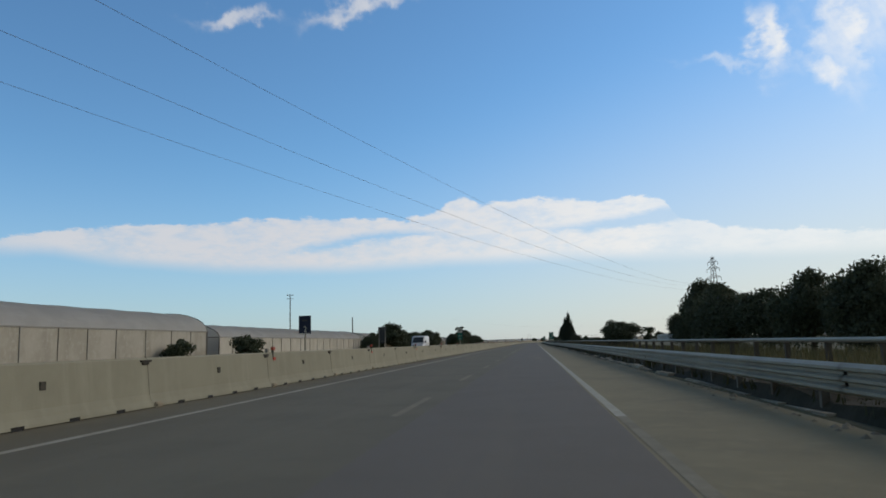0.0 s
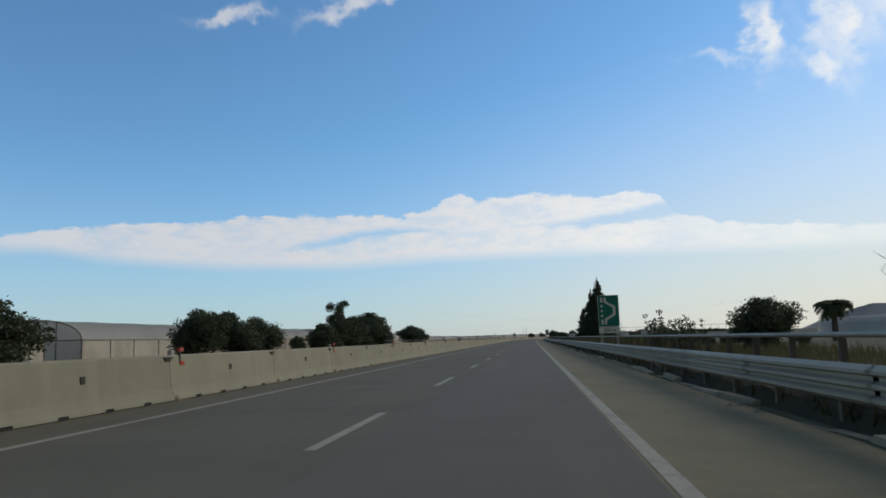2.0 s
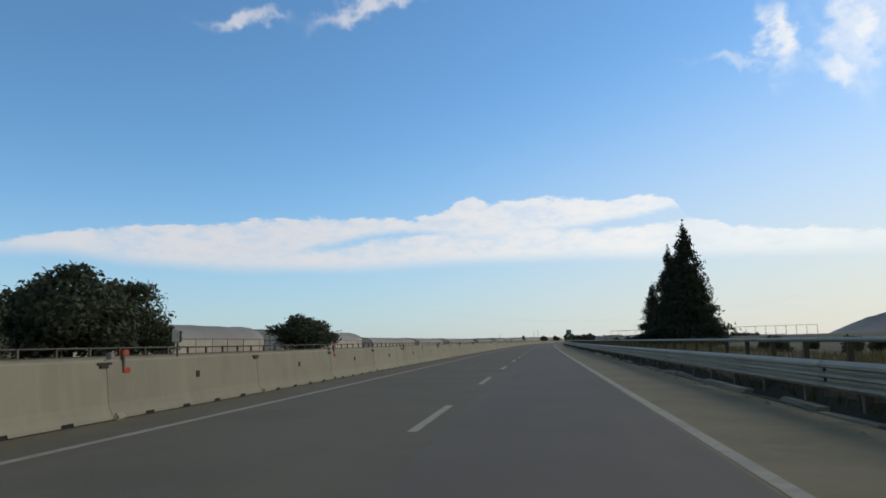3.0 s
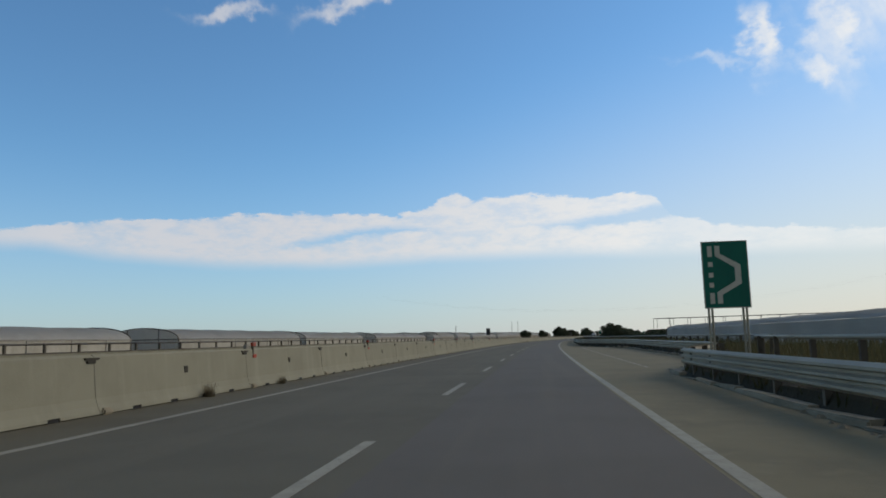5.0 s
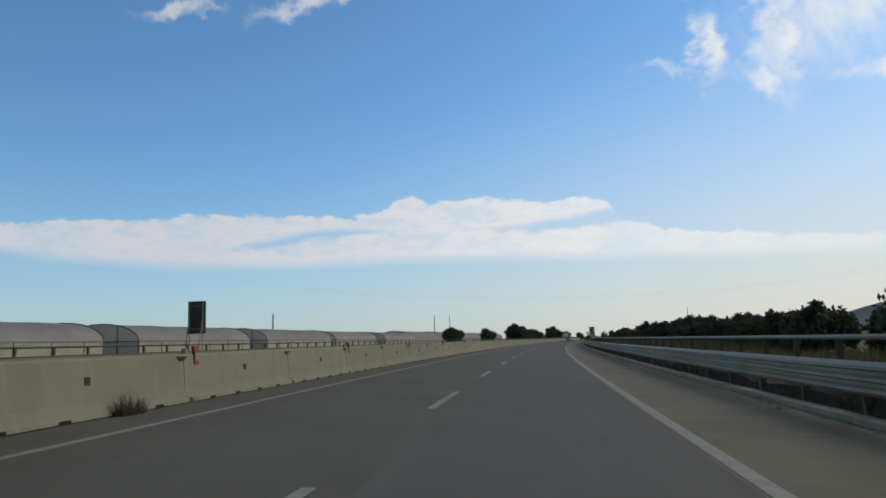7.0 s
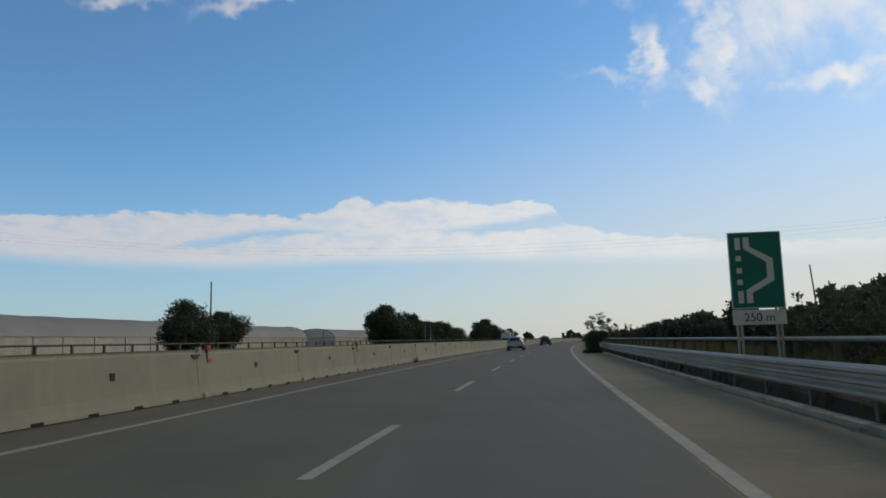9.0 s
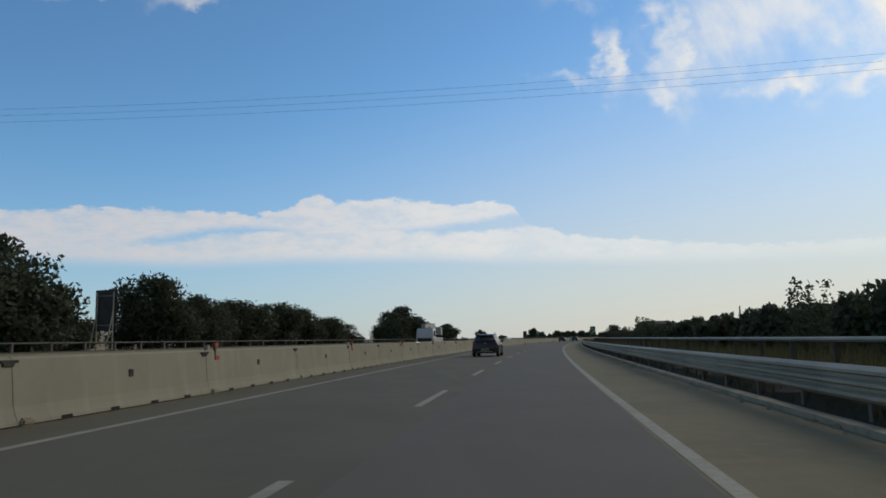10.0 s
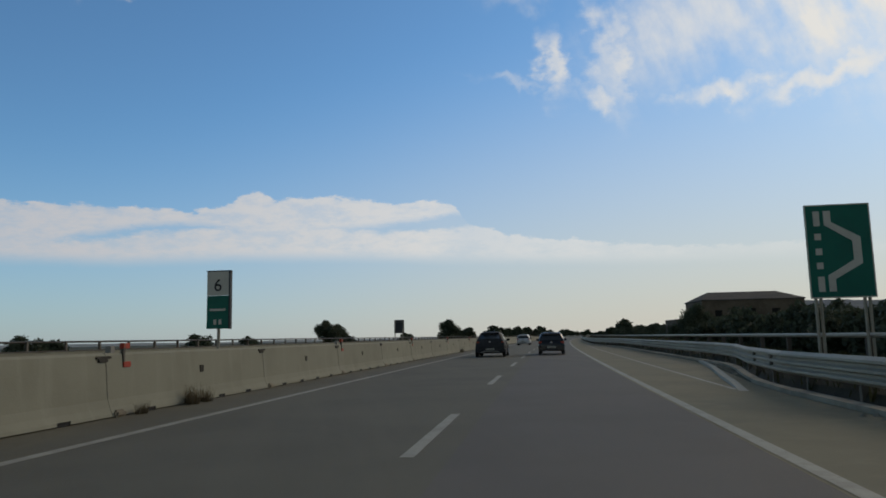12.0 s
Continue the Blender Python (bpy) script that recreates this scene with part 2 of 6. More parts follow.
def light_material(name, colour, strength):
    mat = bpy.data.materials.new(name)
    mat.use_nodes = True
    g = G(mat.node_tree)
    b = g.n("ShaderNodeBsdfPrincipled")
    b.inputs["Base Color"].default_value = (*colour, 1)
    b.inputs["Emission Color"].default_value = (*colour, 1)
    b.inputs["Emission Strength"].default_value = strength
    out = g.n("ShaderNodeOutputMaterial")
    g.link(b.outputs[0], out.inputs[0])
    return mat


ALONG = (0.6, 0.02, 1.0)
asphalt_old = material("worn asphalt", (0.163, 0.15, 0.106), 0.85, spots=((0.35, (0.135, 0.123, 0.088), 0.4, 0.65, 0.7), (1.4, (0.185, 0.17, 0.12), 0.5, 0.7, 0.5, ALONG), (60, (0.216, 0.197, 0.147), 0.6, 0.75, 0.5)), bump=0.5, bump_scale=90)
asphalt_new = material("dark asphalt", (0.157, 0.141, 0.116), 0.8, spots=((0.5, (0.142, 0.127, 0.1), 0.4, 0.65, 0.7), (1.4, (0.188, 0.167, 0.126), 0.5, 0.7, 0.5, ALONG), (60, (0.17, 0.165, 0.135), 0.62, 0.76, 0.5)), bump=0.5, bump_scale=90)
asphalt_shoulder = material("dusty asphalt", (0.242, 0.214, 0.132), 0.88, spots=((0.4, (0.196, 0.174, 0.111), 0.4, 0.65, 0.8), (2.2, (0.276, 0.243, 0.151), 0.5, 0.7, 0.6), (60, (0.265, 0.243, 0.175), 0.6, 0.75, 0.5)), bump=0.5, bump_scale=80)
paint_white = material("road paint", (0.39, 0.37, 0.29), 0.75, spots=((3.0, (0.3, 0.28, 0.22), 0.42, 0.65, 0.7), (0.35, (0.26, 0.245, 0.195), 0.5, 0.7, 0.6), (16, (0.24, 0.22, 0.17), 0.56, 0.7, 0.7)))
concrete = material("barrier concrete", (0.28, 0.27, 0.203), 0.9, spots=((0.9, (0.236, 0.227, 0.17), 0.4, 0.7, 0.7), (0.8, (0.332, 0.318, 0.243), 0.5, 0.7, 0.5, (3, 3, 0.3)), (30, (0.29, 0.254, 0.189), 0.55, 0.75, 0.4)), bump=0.25, bump_scale=30, random_tone=0.05)
kerb_stone = material("kerb concrete", (0.32, 0.28, 0.205), 0.9, spots=((1.2, (0.22, 0.19, 0.14), 0.4, 0.65, 0.9), (14, (0.37, 0.322, 0.229), 0.55, 0.75, 0.5)), bump=0.4, bump_scale=25, random_tone=0.2)
post_zinc = material("dull zinc tube", (0.34, 0.32, 0.28), 0.7, 0.1, spots=((3, (0.24, 0.215, 0.18), 0.45, 0.7, 0.7),), random_tone=0.2)
dark_rust = material("dark rusted plate", (0.045, 0.042, 0.033), 0.8, spots=((7, (0.075, 0.062, 0.045), 0.45, 0.7, 0.7),), random_tone=0.3)
joint_grout = material("stained joint", (0.225, 0.213, 0.17), 0.95, spots=((6, (0.27, 0.25, 0.19), 0.4, 0.65, 0.8),))
paint_worn = material("worn road paint", (0.22, 0.2, 0.14), 0.8, spots=((1.5, (0.17, 0.15, 0.1), 0.4, 0.65, 0.8), (14, (0.27, 0.25, 0.19), 0.55, 0.7, 0.6)))
# black for real rubber, and for gaps whose shade is painted
rubber_and_gap_black = material("black for rubber and shaded gaps", (0.02, 0.02, 0.02), 0.8)
zinc = material("galvanised steel", (0.387, 0.356, 0.28), 0.62, 0.3, spots=((1.0, (0.309, 0.283, 0.22), 0.4, 0.7, 0.8), (8, (0.49, 0.448, 0.353), 0.55, 0.7, 0.5)), random_tone=0.08)
weathered = material("weathered steel", (0.128, 0.114, 0.0918), 0.6, 0.5, spots=((1.5, (0.088, 0.0646, 0.0408), 0.45, 0.7, 0.8),), random_tone=0.1)
rusty_post = material("rusty post steel", (0.1, 0.085, 0.065), 0.8, 0.1, spots=((2.5, (0.065, 0.05, 0.035), 0.45, 0.7, 0.8),), random_tone=0.15)
soil = material("dry grassland", (0.08, 0.078, 0.042), 0.95, spots=((0.05, (0.055, 0.064, 0.03), 0.42, 0.62, 0.9), (0.6, (0.117, 0.1, 0.056), 0.45, 0.7, 0.7), (6, (0.0702, 0.068, 0.036), 0.5, 0.7, 0.6)), bump=0.8, bump_scale=5)
red_reflector = material("red plastic", (0.42, 0.055, 0.028), 0.5, spots=((9, (0.3, 0.045, 0.026), 0.4, 0.7, 0.6),))


# ---- building helpers ----
def obj(name, verts, faces, mat, parent=None, label="", smooth=False):
    """One mesh object from metres of the road."""
    me = bpy.data.meshes.new(name)
    me.from_pydata([(v[0] * S, v[1] * S, v[2] * S) for v in verts], [], faces)
    me.materials.append(mat)
    if smooth:
        me.polygons.foreach_set("use_smooth", [True] * len(me.polygons))
    me.update()
    ob = new(name, me)
    if parent is not None:
        ob.parent = parent
    return tagged(ob, label)


def part(name, bm, mat, parent=None, label="", smooth=False):
    """Links a bmesh (in metres) as one mesh object."""
    me = bpy.data.meshes.new(name)
    bmesh.ops.scale(bm, vec=(S, S, S), verts=bm.verts)
    bm.to_mesh(me)
    bm.free()
    me.materials.append(mat)
    if smooth:
        me.polygons.foreach_set("use_smooth", [True] * len(me.polygons))
    ob = new(name, me)
    if parent is not None:
        ob.parent = parent
    return tagged(ob, label)


def twin(ob, parent, m=None):
    """Another object on the same mesh."""
    o = ob.copy()
    scene.collection.objects.link(o)
    o.parent = parent
    if m is not None:
        o.matrix_basis = m
    return o


def shift(x=0.0, y=0.0, z=0.0, turn=0.0, size=1.0):
    return Matrix.LocRotScale(Vector((x, y, z)) * S, Euler((0, 0, radians(turn))), (size, size, size))


def thing(name, m, label, category, group="", kind=""):
    e = new(name)
    e.empty_display_size = 0.2
    e.matrix_basis = m
    return tagged(e, label, category, group, kind)


def box(bm, x0, x1, y0, y1, z0, z1, bevel=0.0, taper=1.0):
    """A box with bevelled edges; taper draws its top in."""
    r = bmesh.ops.create_cube(bm, size=1.0)
    vs = r["verts"]
    for v in vs:
        k = taper if v.co.z > 0 else 1.0
        v.co = Vector(((x0 + x1) / 2 + v.co.x * (x1 - x0) * k, (y0 + y1) / 2 + v.co.y * (y1 - y0) * k, (z0 + z1) / 2 + v.co.z * (z1 - z0)))
    if bevel:
        bmesh.ops.bevel(bm, geom=list({e for v in vs for e in v.link_edges}), offset=bevel, segments=2, affect="EDGES")
    return bm


def tube(bm, a, b, ra, rb=None, sides=8):
    """A tapered rod from a to b."""
    a, b = Vector(a), Vector(b)
    rb = ra if rb is None else rb
    d = b - a
    if d.length < 1e-6:
        return bm
    m = Matrix.Translation((a + b) / 2) @ d.to_track_quat("Z", "Y").to_matrix().to_4x4()
    bmesh.ops.create_cone(bm, cap_ends=True, segments=sides, radius1=ra, radius2=rb, depth=d.length, matrix=m)
    return bm


def extrude(profile, y0, y1, name, mat, parent, label="", smooth=False, steps=1):
    """A closed profile (x, z) drawn out along y."""
    n = len(profile)
    verts, faces = [], []
    for k in range(steps + 1):
        y = y0 + (y1 - y0) * k / steps
        verts += [(x, y, z) for x, z in profile]
    for k in range(steps):
        for i in range(n):
            j = (i + 1) % n
            faces.append((k * n + i, k * n + j, (k + 1) * n + j, (k + 1) * n + i))
    faces.append(tuple(range(n))[::-1])
    faces.append(tuple(range(steps * n, steps * n + n)))
    return obj(name, verts, faces, mat, parent, label, smooth)


def strip(name, mat, s0, s1, xs, zs, step=6.0, parent=None):
    """An open band along the road: xs may be numbers or functions of s."""
    n = max(1, int(math.ceil((s1 - s0) / step)))
    verts, faces = [], []
    w = len(xs)
    for k in range(n + 1):
        s = s0 + (s1 - s0) * k / n
        for x, z in zip(xs, zs):
            verts.append(P(s, x(s) if callable(x) else x, z(s) if callable(z) else z))
    for k in range(n):
        for i in range(w - 1):
            faces.append((k * w + i, k * w + i + 1, (k + 1) * w + i + 1, (k + 1) * w + i))
    return obj(name, verts, faces, mat, parent)


# ---- the large structure ----
S0, S1 = -70.0, 1770.0
X_LEFT, X_RIGHT = -4.24, 3.73      # edge lines
X_WALL = -5.8                      # foot of the concrete barrier
X_KERB = 6.0
X_RAIL = 6.15


def bay(s):
    """How far the roadside steps back for the lay-bys."""
    out = 0.0
    for a, b, c, d, deep in BAYS:
        u, v = min(1.0, max(0.0, (s - a) / (b - a))), min(1.0, max(0.0, (d - s) / (d - c)))
        out = max(out, deep * u * u * (3 - 2 * u) * v * v * (3 - 2 * v))
    return out


BAYS = ((-400.0, -399.0, 95.0, 165.0, 0.5), (445.0, 459.0, 494.0, 515.0, 3.9), (1030.5, 1044.0, 1078.0, 1104.0, 1.75))


def ground_sheet():
    far = 2600.0
    verts, faces = [], []
    xs = [-far, -700, -250, -90, -45, -24.5, -20.2, -19.4, 5.8, 6.02, 6.6, 8.5, 12, 20, 45, 120, 350, far]
    rows = [-400.0, -200.0] + [S0 + 12 * k for k in range(int((S1 - S0) / 12) + 1)]
    for s in rows:
        for x in xs:
            edge = x + bay(s) if 5.8 < x < 12.5 else x
            z = -0.25 if -19.6 < x < 5.9 else 0.02
            if x > 7 or x < -20:
                z = -0.12 + 0.25 * noise.noise(Vector((s * 0.02, x * 0.05, 0)))
            if x > 8 or x < -23:
                z += 0.2
            if x > 60 or x < -60:
                z = -0.4
            p = P(s, edge, z)
            verts.append(p)
    # beyond the end the sheet runs straight on to the horizon
    h = H(S1)
    for x in xs:
        p = P(S1, x, -0.4)
        verts.append(p + Vector((-math.sin(h), math.cos(h), 0)) * 4500)
    w = len(xs)
    for k in range(len(rows)):
        for i in range(w - 1):
            faces.append((k * w + i, k * w + i + 1, (k + 1) * w + i + 1, (k + 1) * w + i))
    return tagged(obj("ground", verts, faces, soil), "dry grassland and fields beside the motorway", "ground", kind="structure")


ground_sheet()
road = strip("road", asphalt_old, S0, S1, (-5.95, 0.45), (0.0, 0.0))
tagged(road, "worn brownish asphalt of the overtaking lane", "road", kind="structure")
road2 = strip("road", asphalt_new, S0, S1, (0.45, 3.6), (0.0, 0.0))
tagged(road2, "newer dark grey asphalt of the driving lane", "road", kind="structure")
shoulder = strip("road", asphalt_shoulder, S0, S1, (3.6, lambda s: X_KERB + 0.1 + bay(s)), (0.0, 0.0), step=4.0)
tagged(shoulder, "dusty asphalt hard shoulder with lay-bys", "road", kind="structure")
opposite = strip("road", asphalt_old, S0, S1, (-19.6, -6.7), (0.1, 0.02))
tagged(opposite, "worn asphalt of the opposite carriageway", "road", kind="structure")


def lines():
    line = strip("road_marking", paint_white, S0, S1, (X_LEFT - 0.09, X_LEFT + 0.09), (0.004, 0.004))
    tagged(line, "worn white solid edge line on asphalt", "road marking", "edge lines", "structure")
    line = strip("road_marking", paint_worn, S0, 10.6, (X_RIGHT - 0.075, X_RIGHT + 0.075), (0.004, 0.004))
    tagged(line, "almost worn away edge line on asphalt", "road marking", "edge lines", "structure")
    line = strip("road_marking", paint_white, 10.6, S1, (X_RIGHT - 0.085, X_RIGHT + 0.085), (0.004, 0.004))
    tagged(line, "worn white solid edge line on asphalt", "road marking", "edge lines", "structure")
    for x in (-17.0, -9.3):
        line = strip("road_marking", paint_white, S0, S1, (x - 0.08, x + 0.08), (0.1, 0.1))
        tagged(line, "worn white edge line of the opposite carriageway", "road marking", "edge lines", "structure")
    first = fresh = None
    k = 0
    while True:
        s = DASH_0 + 11.0 * k
        k += 1
        if s > 1450:
            break
        if first is None:
            first = obj("road_marking", [(-0.075, 0, 0), (0.075, 0, 0), (0.075, 4.1, 0), (-0.075, 4.1, 0)], [(0, 1, 2, 3)], paint_worn)
            tagged(first, "almost worn away lane dash on asphalt", "road marking", "lane dashes", "structure")
            d = first
        elif s > 72 and not fresh:
            d = fresh = obj("road_marking", [(-0.075, 0, 0), (0.075, 0, 0), (0.075, 4.1, 0), (-0.075, 4.1, 0)], [(0, 1, 2, 3)], paint_white)
            tagged(d, "worn white lane dash on asphalt", "road marking", "lane dashes", "structure")
        else:
            d = twin(fresh or first, None)
        d.matrix_basis = at(s, 0.0, 0.005)
    first = None
    s = 452.0
    while s < 512.0:
        if first is None:
            first = obj("road_marking", [(-0.06, 0, 0), (0.06, 0, 0), (0.06, 1.05, 0), (-0.06, 1.05, 0)], [(0, 1, 2, 3)], paint_white)
            tagged(first, "short white dash before a lay-by", "road marking", "lay-by dashes", "structure")
            d = first
        else:
            d = twin(first, None)
        d.matrix_basis = at(s, 6.02, 0.005)
        s += 1.6
    line = strip("road_marking", paint_white, 1031.6, 1100.0, (5.31, 5.41), (0.005, 0.005), step=3.0)
    tagged(line, "thin white line before a lay-by", "road marking", "lay-by lines", "structure")


def lay_by_nose():
    """A painted kerb that leads from the shoulder's edge into the lay-by."""
    def edge(s):
        return float(np.interp(s, (1031.2, 1035.3, 1040.8, 1046.5), (5.35, 5.95, 6.85, 7.6)))

    def rise(s):
        return 0.07 * min(1.0, (s - 1031.2) / 2.5)

    xs = [(lambda s, o=o: edge(s) + o) for o in (-0.02, 0.0, 0.17, 0.19)]
    t = strip("kerb", paint_white, 1031.2, 1046.5, xs, (0.0, rise, rise, 0.0), step=1.0)
    tagged(t, "white painted kerb at the start of a lay-by", "kerb", kind="structure")


lay_by_nose()
DASH_0 = 0.13 - 11.0 * 4
lines()


# where the joints of the barrier lie: the number of the joint, and its way along the road
JOINT_NO = (-20, 2, 14, 27, 39, 64, 76, 89, 115, 121, 124, 126, 129, 133, 141, 200)
JOINT_S = (-134.0, 13.7, 97.9, 184.1, 266.2, 436.7, 518.0, 607.4, 779.7, 820.4, 840.0, 855.3, 875.0, 897.2, 945.9, 1345.0)


def joint(k):
    return float(np.interp(k, JOINT_NO, JOINT_S))


def barrier_wall():
    """Precast concrete barrier units with drain slots, a lifting pocket and a steel coupler."""
    L = 6.77
    prof = [(0.0, 0.02), (-0.01, 0.07), (-0.06, 0.17), (-0.1, 0.3), (-0.17, 1.04), (-0.2, 1.08), (-0.34, 1.08), (-0.37, 1.04), (-0.44, 0.3), (-0.48, 0.17), (-0.53, 0.07), (-0.54, 0.02)]
    first = thing("concrete_barrier", at(0), "beige precast concrete barrier unit on asphalt", "barrier", "concrete barrier units")
    verts, faces = [], []
    # along the unit the foot rises over four drain slots
    ys = [0.0]
    for k in range(4):
        c = 1.2 + 1.46 * k
        ys += [c - 0.16, c - 0.15, c + 0.15, c + 0.16]
    # each unit ends in a slightly smaller tongue that reaches into the next one
    ys += [L, L + 0.001, L + 0.16]
    slot = [False] + [False, True, True, False] * 4 + [False] * 3
    n = len(prof)
    for y, cut in zip(ys, slot):
        q = 0.975 if y > L else 1.0
        for x, z in prof:
            verts.append(((x + 0.27) * q - 0.27, y, 0.075 if cut and z < 0.05 else z * (0.5 + 0.5 * q)))
    for k in range(len(ys) - 1):
        for i in range(n):
            j = (i + 1) % n
            faces.append((k * n + i, k * n + j, (k + 1) * n + j, (k + 1) * n + i))
    faces.append(tuple(range(n))[::-1])
    faces.append(tuple(range((len(ys) - 1) * n, len(ys) * n)))
    obj("body", verts, faces, concrete, first)
    slot_part = None
    for k in range(4):
        c = 1.2 + 1.46 * k
        if slot_part is None:
            # a black block plugs the slot in place of the shade inside
            bm = bmesh.new()
            box(bm, -0.5, -0.012, -0.149, 0.149, -0.01, 0.072)
            slot_part = part("drain_slot", bm, rubber_and_gap_black, first, "black block for the shade in a drain opening at the foot")
            slot_part.matrix_basis = shift(0, c)
        else:
            twin(slot_part, first, shift(0, c))
    bm = bmesh.new()
    box(bm, -0.2, -0.118, L / 2 - 0.08, L / 2 + 0.08, 0.6, 0.75, 0.008)
    part("lifting_pocket", bm, dark_rust, first, "square rusty lifting plate")
    bm = bmesh.new()
    box(bm, -0.22, -0.135, -0.3, 0.13, 0.985, 1.03, 0.012)
    box(bm, -0.2, -0.13, -0.24, 0.02, 0.925, 0.985, 0.012)
    part("coupler", bm, dark_rust, first, "dark steel coupler over the joint")
    bm = bmesh.new()
    box(bm, -0.02, 0.003, -0.014, 0.014, 0.0, 0.61, 0.001)
    bmesh.ops.transform(bm, matrix=Matrix.Translation((-0.102, 0, 0.32)) @ Matrix.Rotation(math.atan2(-0.07, 0.74), 4, "Y"), verts=bm.verts)
    part("joint_seam", bm, joint_grout, first, "stained mortar joint between two units")
    bm = bmesh.new()
    box(bm, -0.08, 0.06, 0.02, 0.36, 0.0, 0.12, 0.035, 0.8)
    part("joint_pad", bm, kerb_stone, first, "pinkish mortar pad at the joint")
    for k in range(-12, 199):
        a, b = P(joint(k), X_WALL), P(joint(k + 1), X_WALL)
        m = Matrix.LocRotScale(a * S, Euler((0, 0, math.atan2(a.x - b.x, b.y - a.y))), (1, (b - a).length / L, 1))
        if k == -12:
            first.matrix_basis = m
        else:
            copy_thing(first, m)


barrier_wall()


def beam_profile(waves, height, depth):
    """A corrugated guard rail section, thin, as a closed line (x towards the road is negative)."""
    front = []
    for k in range(waves * 2 + 1):
        z = height * k / (waves * 2)
        x = -depth if k % 2 else 0.0
        if k in (0, waves * 2):
            front.append((x, z))
        else:
            dz = height / (waves * 2) * 0.28
            front += [(x, z - dz), (x, z + dz)]
    back = [(x + 0.012, z) for x, z in reversed(front)]
    return front + back


def rail(name, label, s0, s1, x_of, z_top, waves, height, depth, gap, span, post_w, mat, post_mat, spacer=True, double=False):
    """A guard rail from s0 to s1, in runs, each with its beams and posts."""
    run = span * 10
    tmpl = {}
    s = s0
    while s < s1 - 0.1:
        e = min(s + run, s1)
        base = thing(name, at(s, x_of(s)), label, "guard rail", name + " runs")
        inv = base.matrix_basis.inverted()
        q = s
        while q < e - 0.1:
            q2 = q + span
            a, b = P(q, x_of(q)), P(q2, x_of(q2))
            d = b - a
            turn = math.atan2(-d.x, d.y)
            m = inv @ Matrix.LocRotScale(a * S, Euler((0, 0, turn)), (1, d.length / span, 1))
            if "beam" not in tmpl:
                ob = extrude([(x, z_top - height + z) for x, z in beam_profile(waves, height, depth)], -0.06, span + 0.06, "beam", mat, base)
                tmpl["beam"] = ob
                ob.matrix_basis = m
                if spacer:
                    tmpl["cap"] = None
            else:
                twin(tmpl["beam"], base, m)
            c = q + gap / 2
            while c < q2 - 0.01:
                p = P(c, x_of(c))
                mp = inv @ Matrix.LocRotScale(p * S, Euler((0, 0, turn)), None)
                if "post" not in tmpl:
                    bm = bmesh.new()
                    box(bm, 0.06, 0.06 + post_w, -0.05, 0.05, -0.35, z_top - 0.04)
                    box(bm, 0.012, 0.06, -0.09, 0.09, z_top - height + 0.06, z_top - 0.06)
                    ob = part("post", bm, post_mat, base)
                    tmpl["post"] = ob
                    ob.matrix_basis = mp
                else:
                    twin(tmpl["post"], base, mp)
                c += gap
            q = q2
        s = e


rail("guard_rail", "triple-wave galvanised steel guard rail behind a low kerb", -40.0, 1300.0, lambda s: X_RAIL + bay(s), 0.8, 3, 0.44, 0.08, 2.25, 4.5, 0.12, zinc, weathered)
rail("rear_guard_rail", "weathered steel guard rail on square posts in the verge", -40.0, 1300.0, lambda s: 8.3 + (bay(s) if s < 700 else 0.0), 1.12, 1, 0.11, 0.05, 2.6, 5.2, 0.12, zinc, rusty_post)
rail("far_guard_rail", "dark steel guard rail on the parapet of the opposite carriageway", 272.0, 1340.0, lambda s: -19.0, 1.45, 1, 0.09, -0.06, 2.3, 6.9, 0.1, weathered, weathered)
parapet = strip("parapet", concrete, 272.0, 1340.0, (-18.74, -18.74, -19.25, -19.25), (-0.1, 1.0, 1.0, -0.1), step=6.0)
tagged(parapet, "low concrete parapet beside the opposite carriageway", "parapet", kind="structure")
cap = strip("parapet_cap", weathered, 272.0, 1340.0, (-18.7, -18.7, -19.29, -19.29, -18.7), (1.003, 1.045, 1.045, 1.003, 1.003), step=6.0, parent=parapet)

# ---- more materials ----
leaf_dark = leafy("evergreen leaves", (0.05, 0.064, 0.04), (0.105, 0.122, 0.072), 0.25)
leaf_olive = leafy("olive leaves", (0.056, 0.068, 0.042), (0.11, 0.122, 0.076), 0.32)
leaf_cypress = leafy("conifer needles", (0.03, 0.042, 0.028), (0.058, 0.074, 0.046), 0.15)
leaf_palm = leafy("palm fronds", (0.03, 0.045, 0.018), (0.075, 0.085, 0.035), 0.2)
leaf_dry = leafy("dry stalks", (0.12, 0.1, 0.06), (0.21, 0.17, 0.105), 0.3)
grass_green = leafy("roadside grass", (0.075, 0.082, 0.036), (0.165, 0.138, 0.066), 0.3)
# bank soil and its weeds, both coloured darker for shade below the rail
earth = material("earth darkened for shade", (0.042, 0.0364, 0.0234), 0.97, spots=((1.1, (0.0245, 0.0252, 0.0143), 0.4, 0.65, 0.9), (8, (0.063, 0.0525, 0.0325), 0.55, 0.72, 0.7)), bump=0.9, bump_scale=6)
weed_shaded = leafy("dark weeds", (0.03, 0.036, 0.015), (0.085, 0.08, 0.035), 0.2)
bark = material("bark", (0.11, 0.085, 0.06), 0.95, spots=((4, (0.06, 0.045, 0.035), 0.4, 0.65, 0.8),), bump=0.6, bump_scale=12)
pole_wood = material("tarred pole wood", (0.09, 0.075, 0.06), 0.9, spots=((2, (0.05, 0.04, 0.032), 0.4, 0.7, 0.8, (1, 1, 0.1)),))
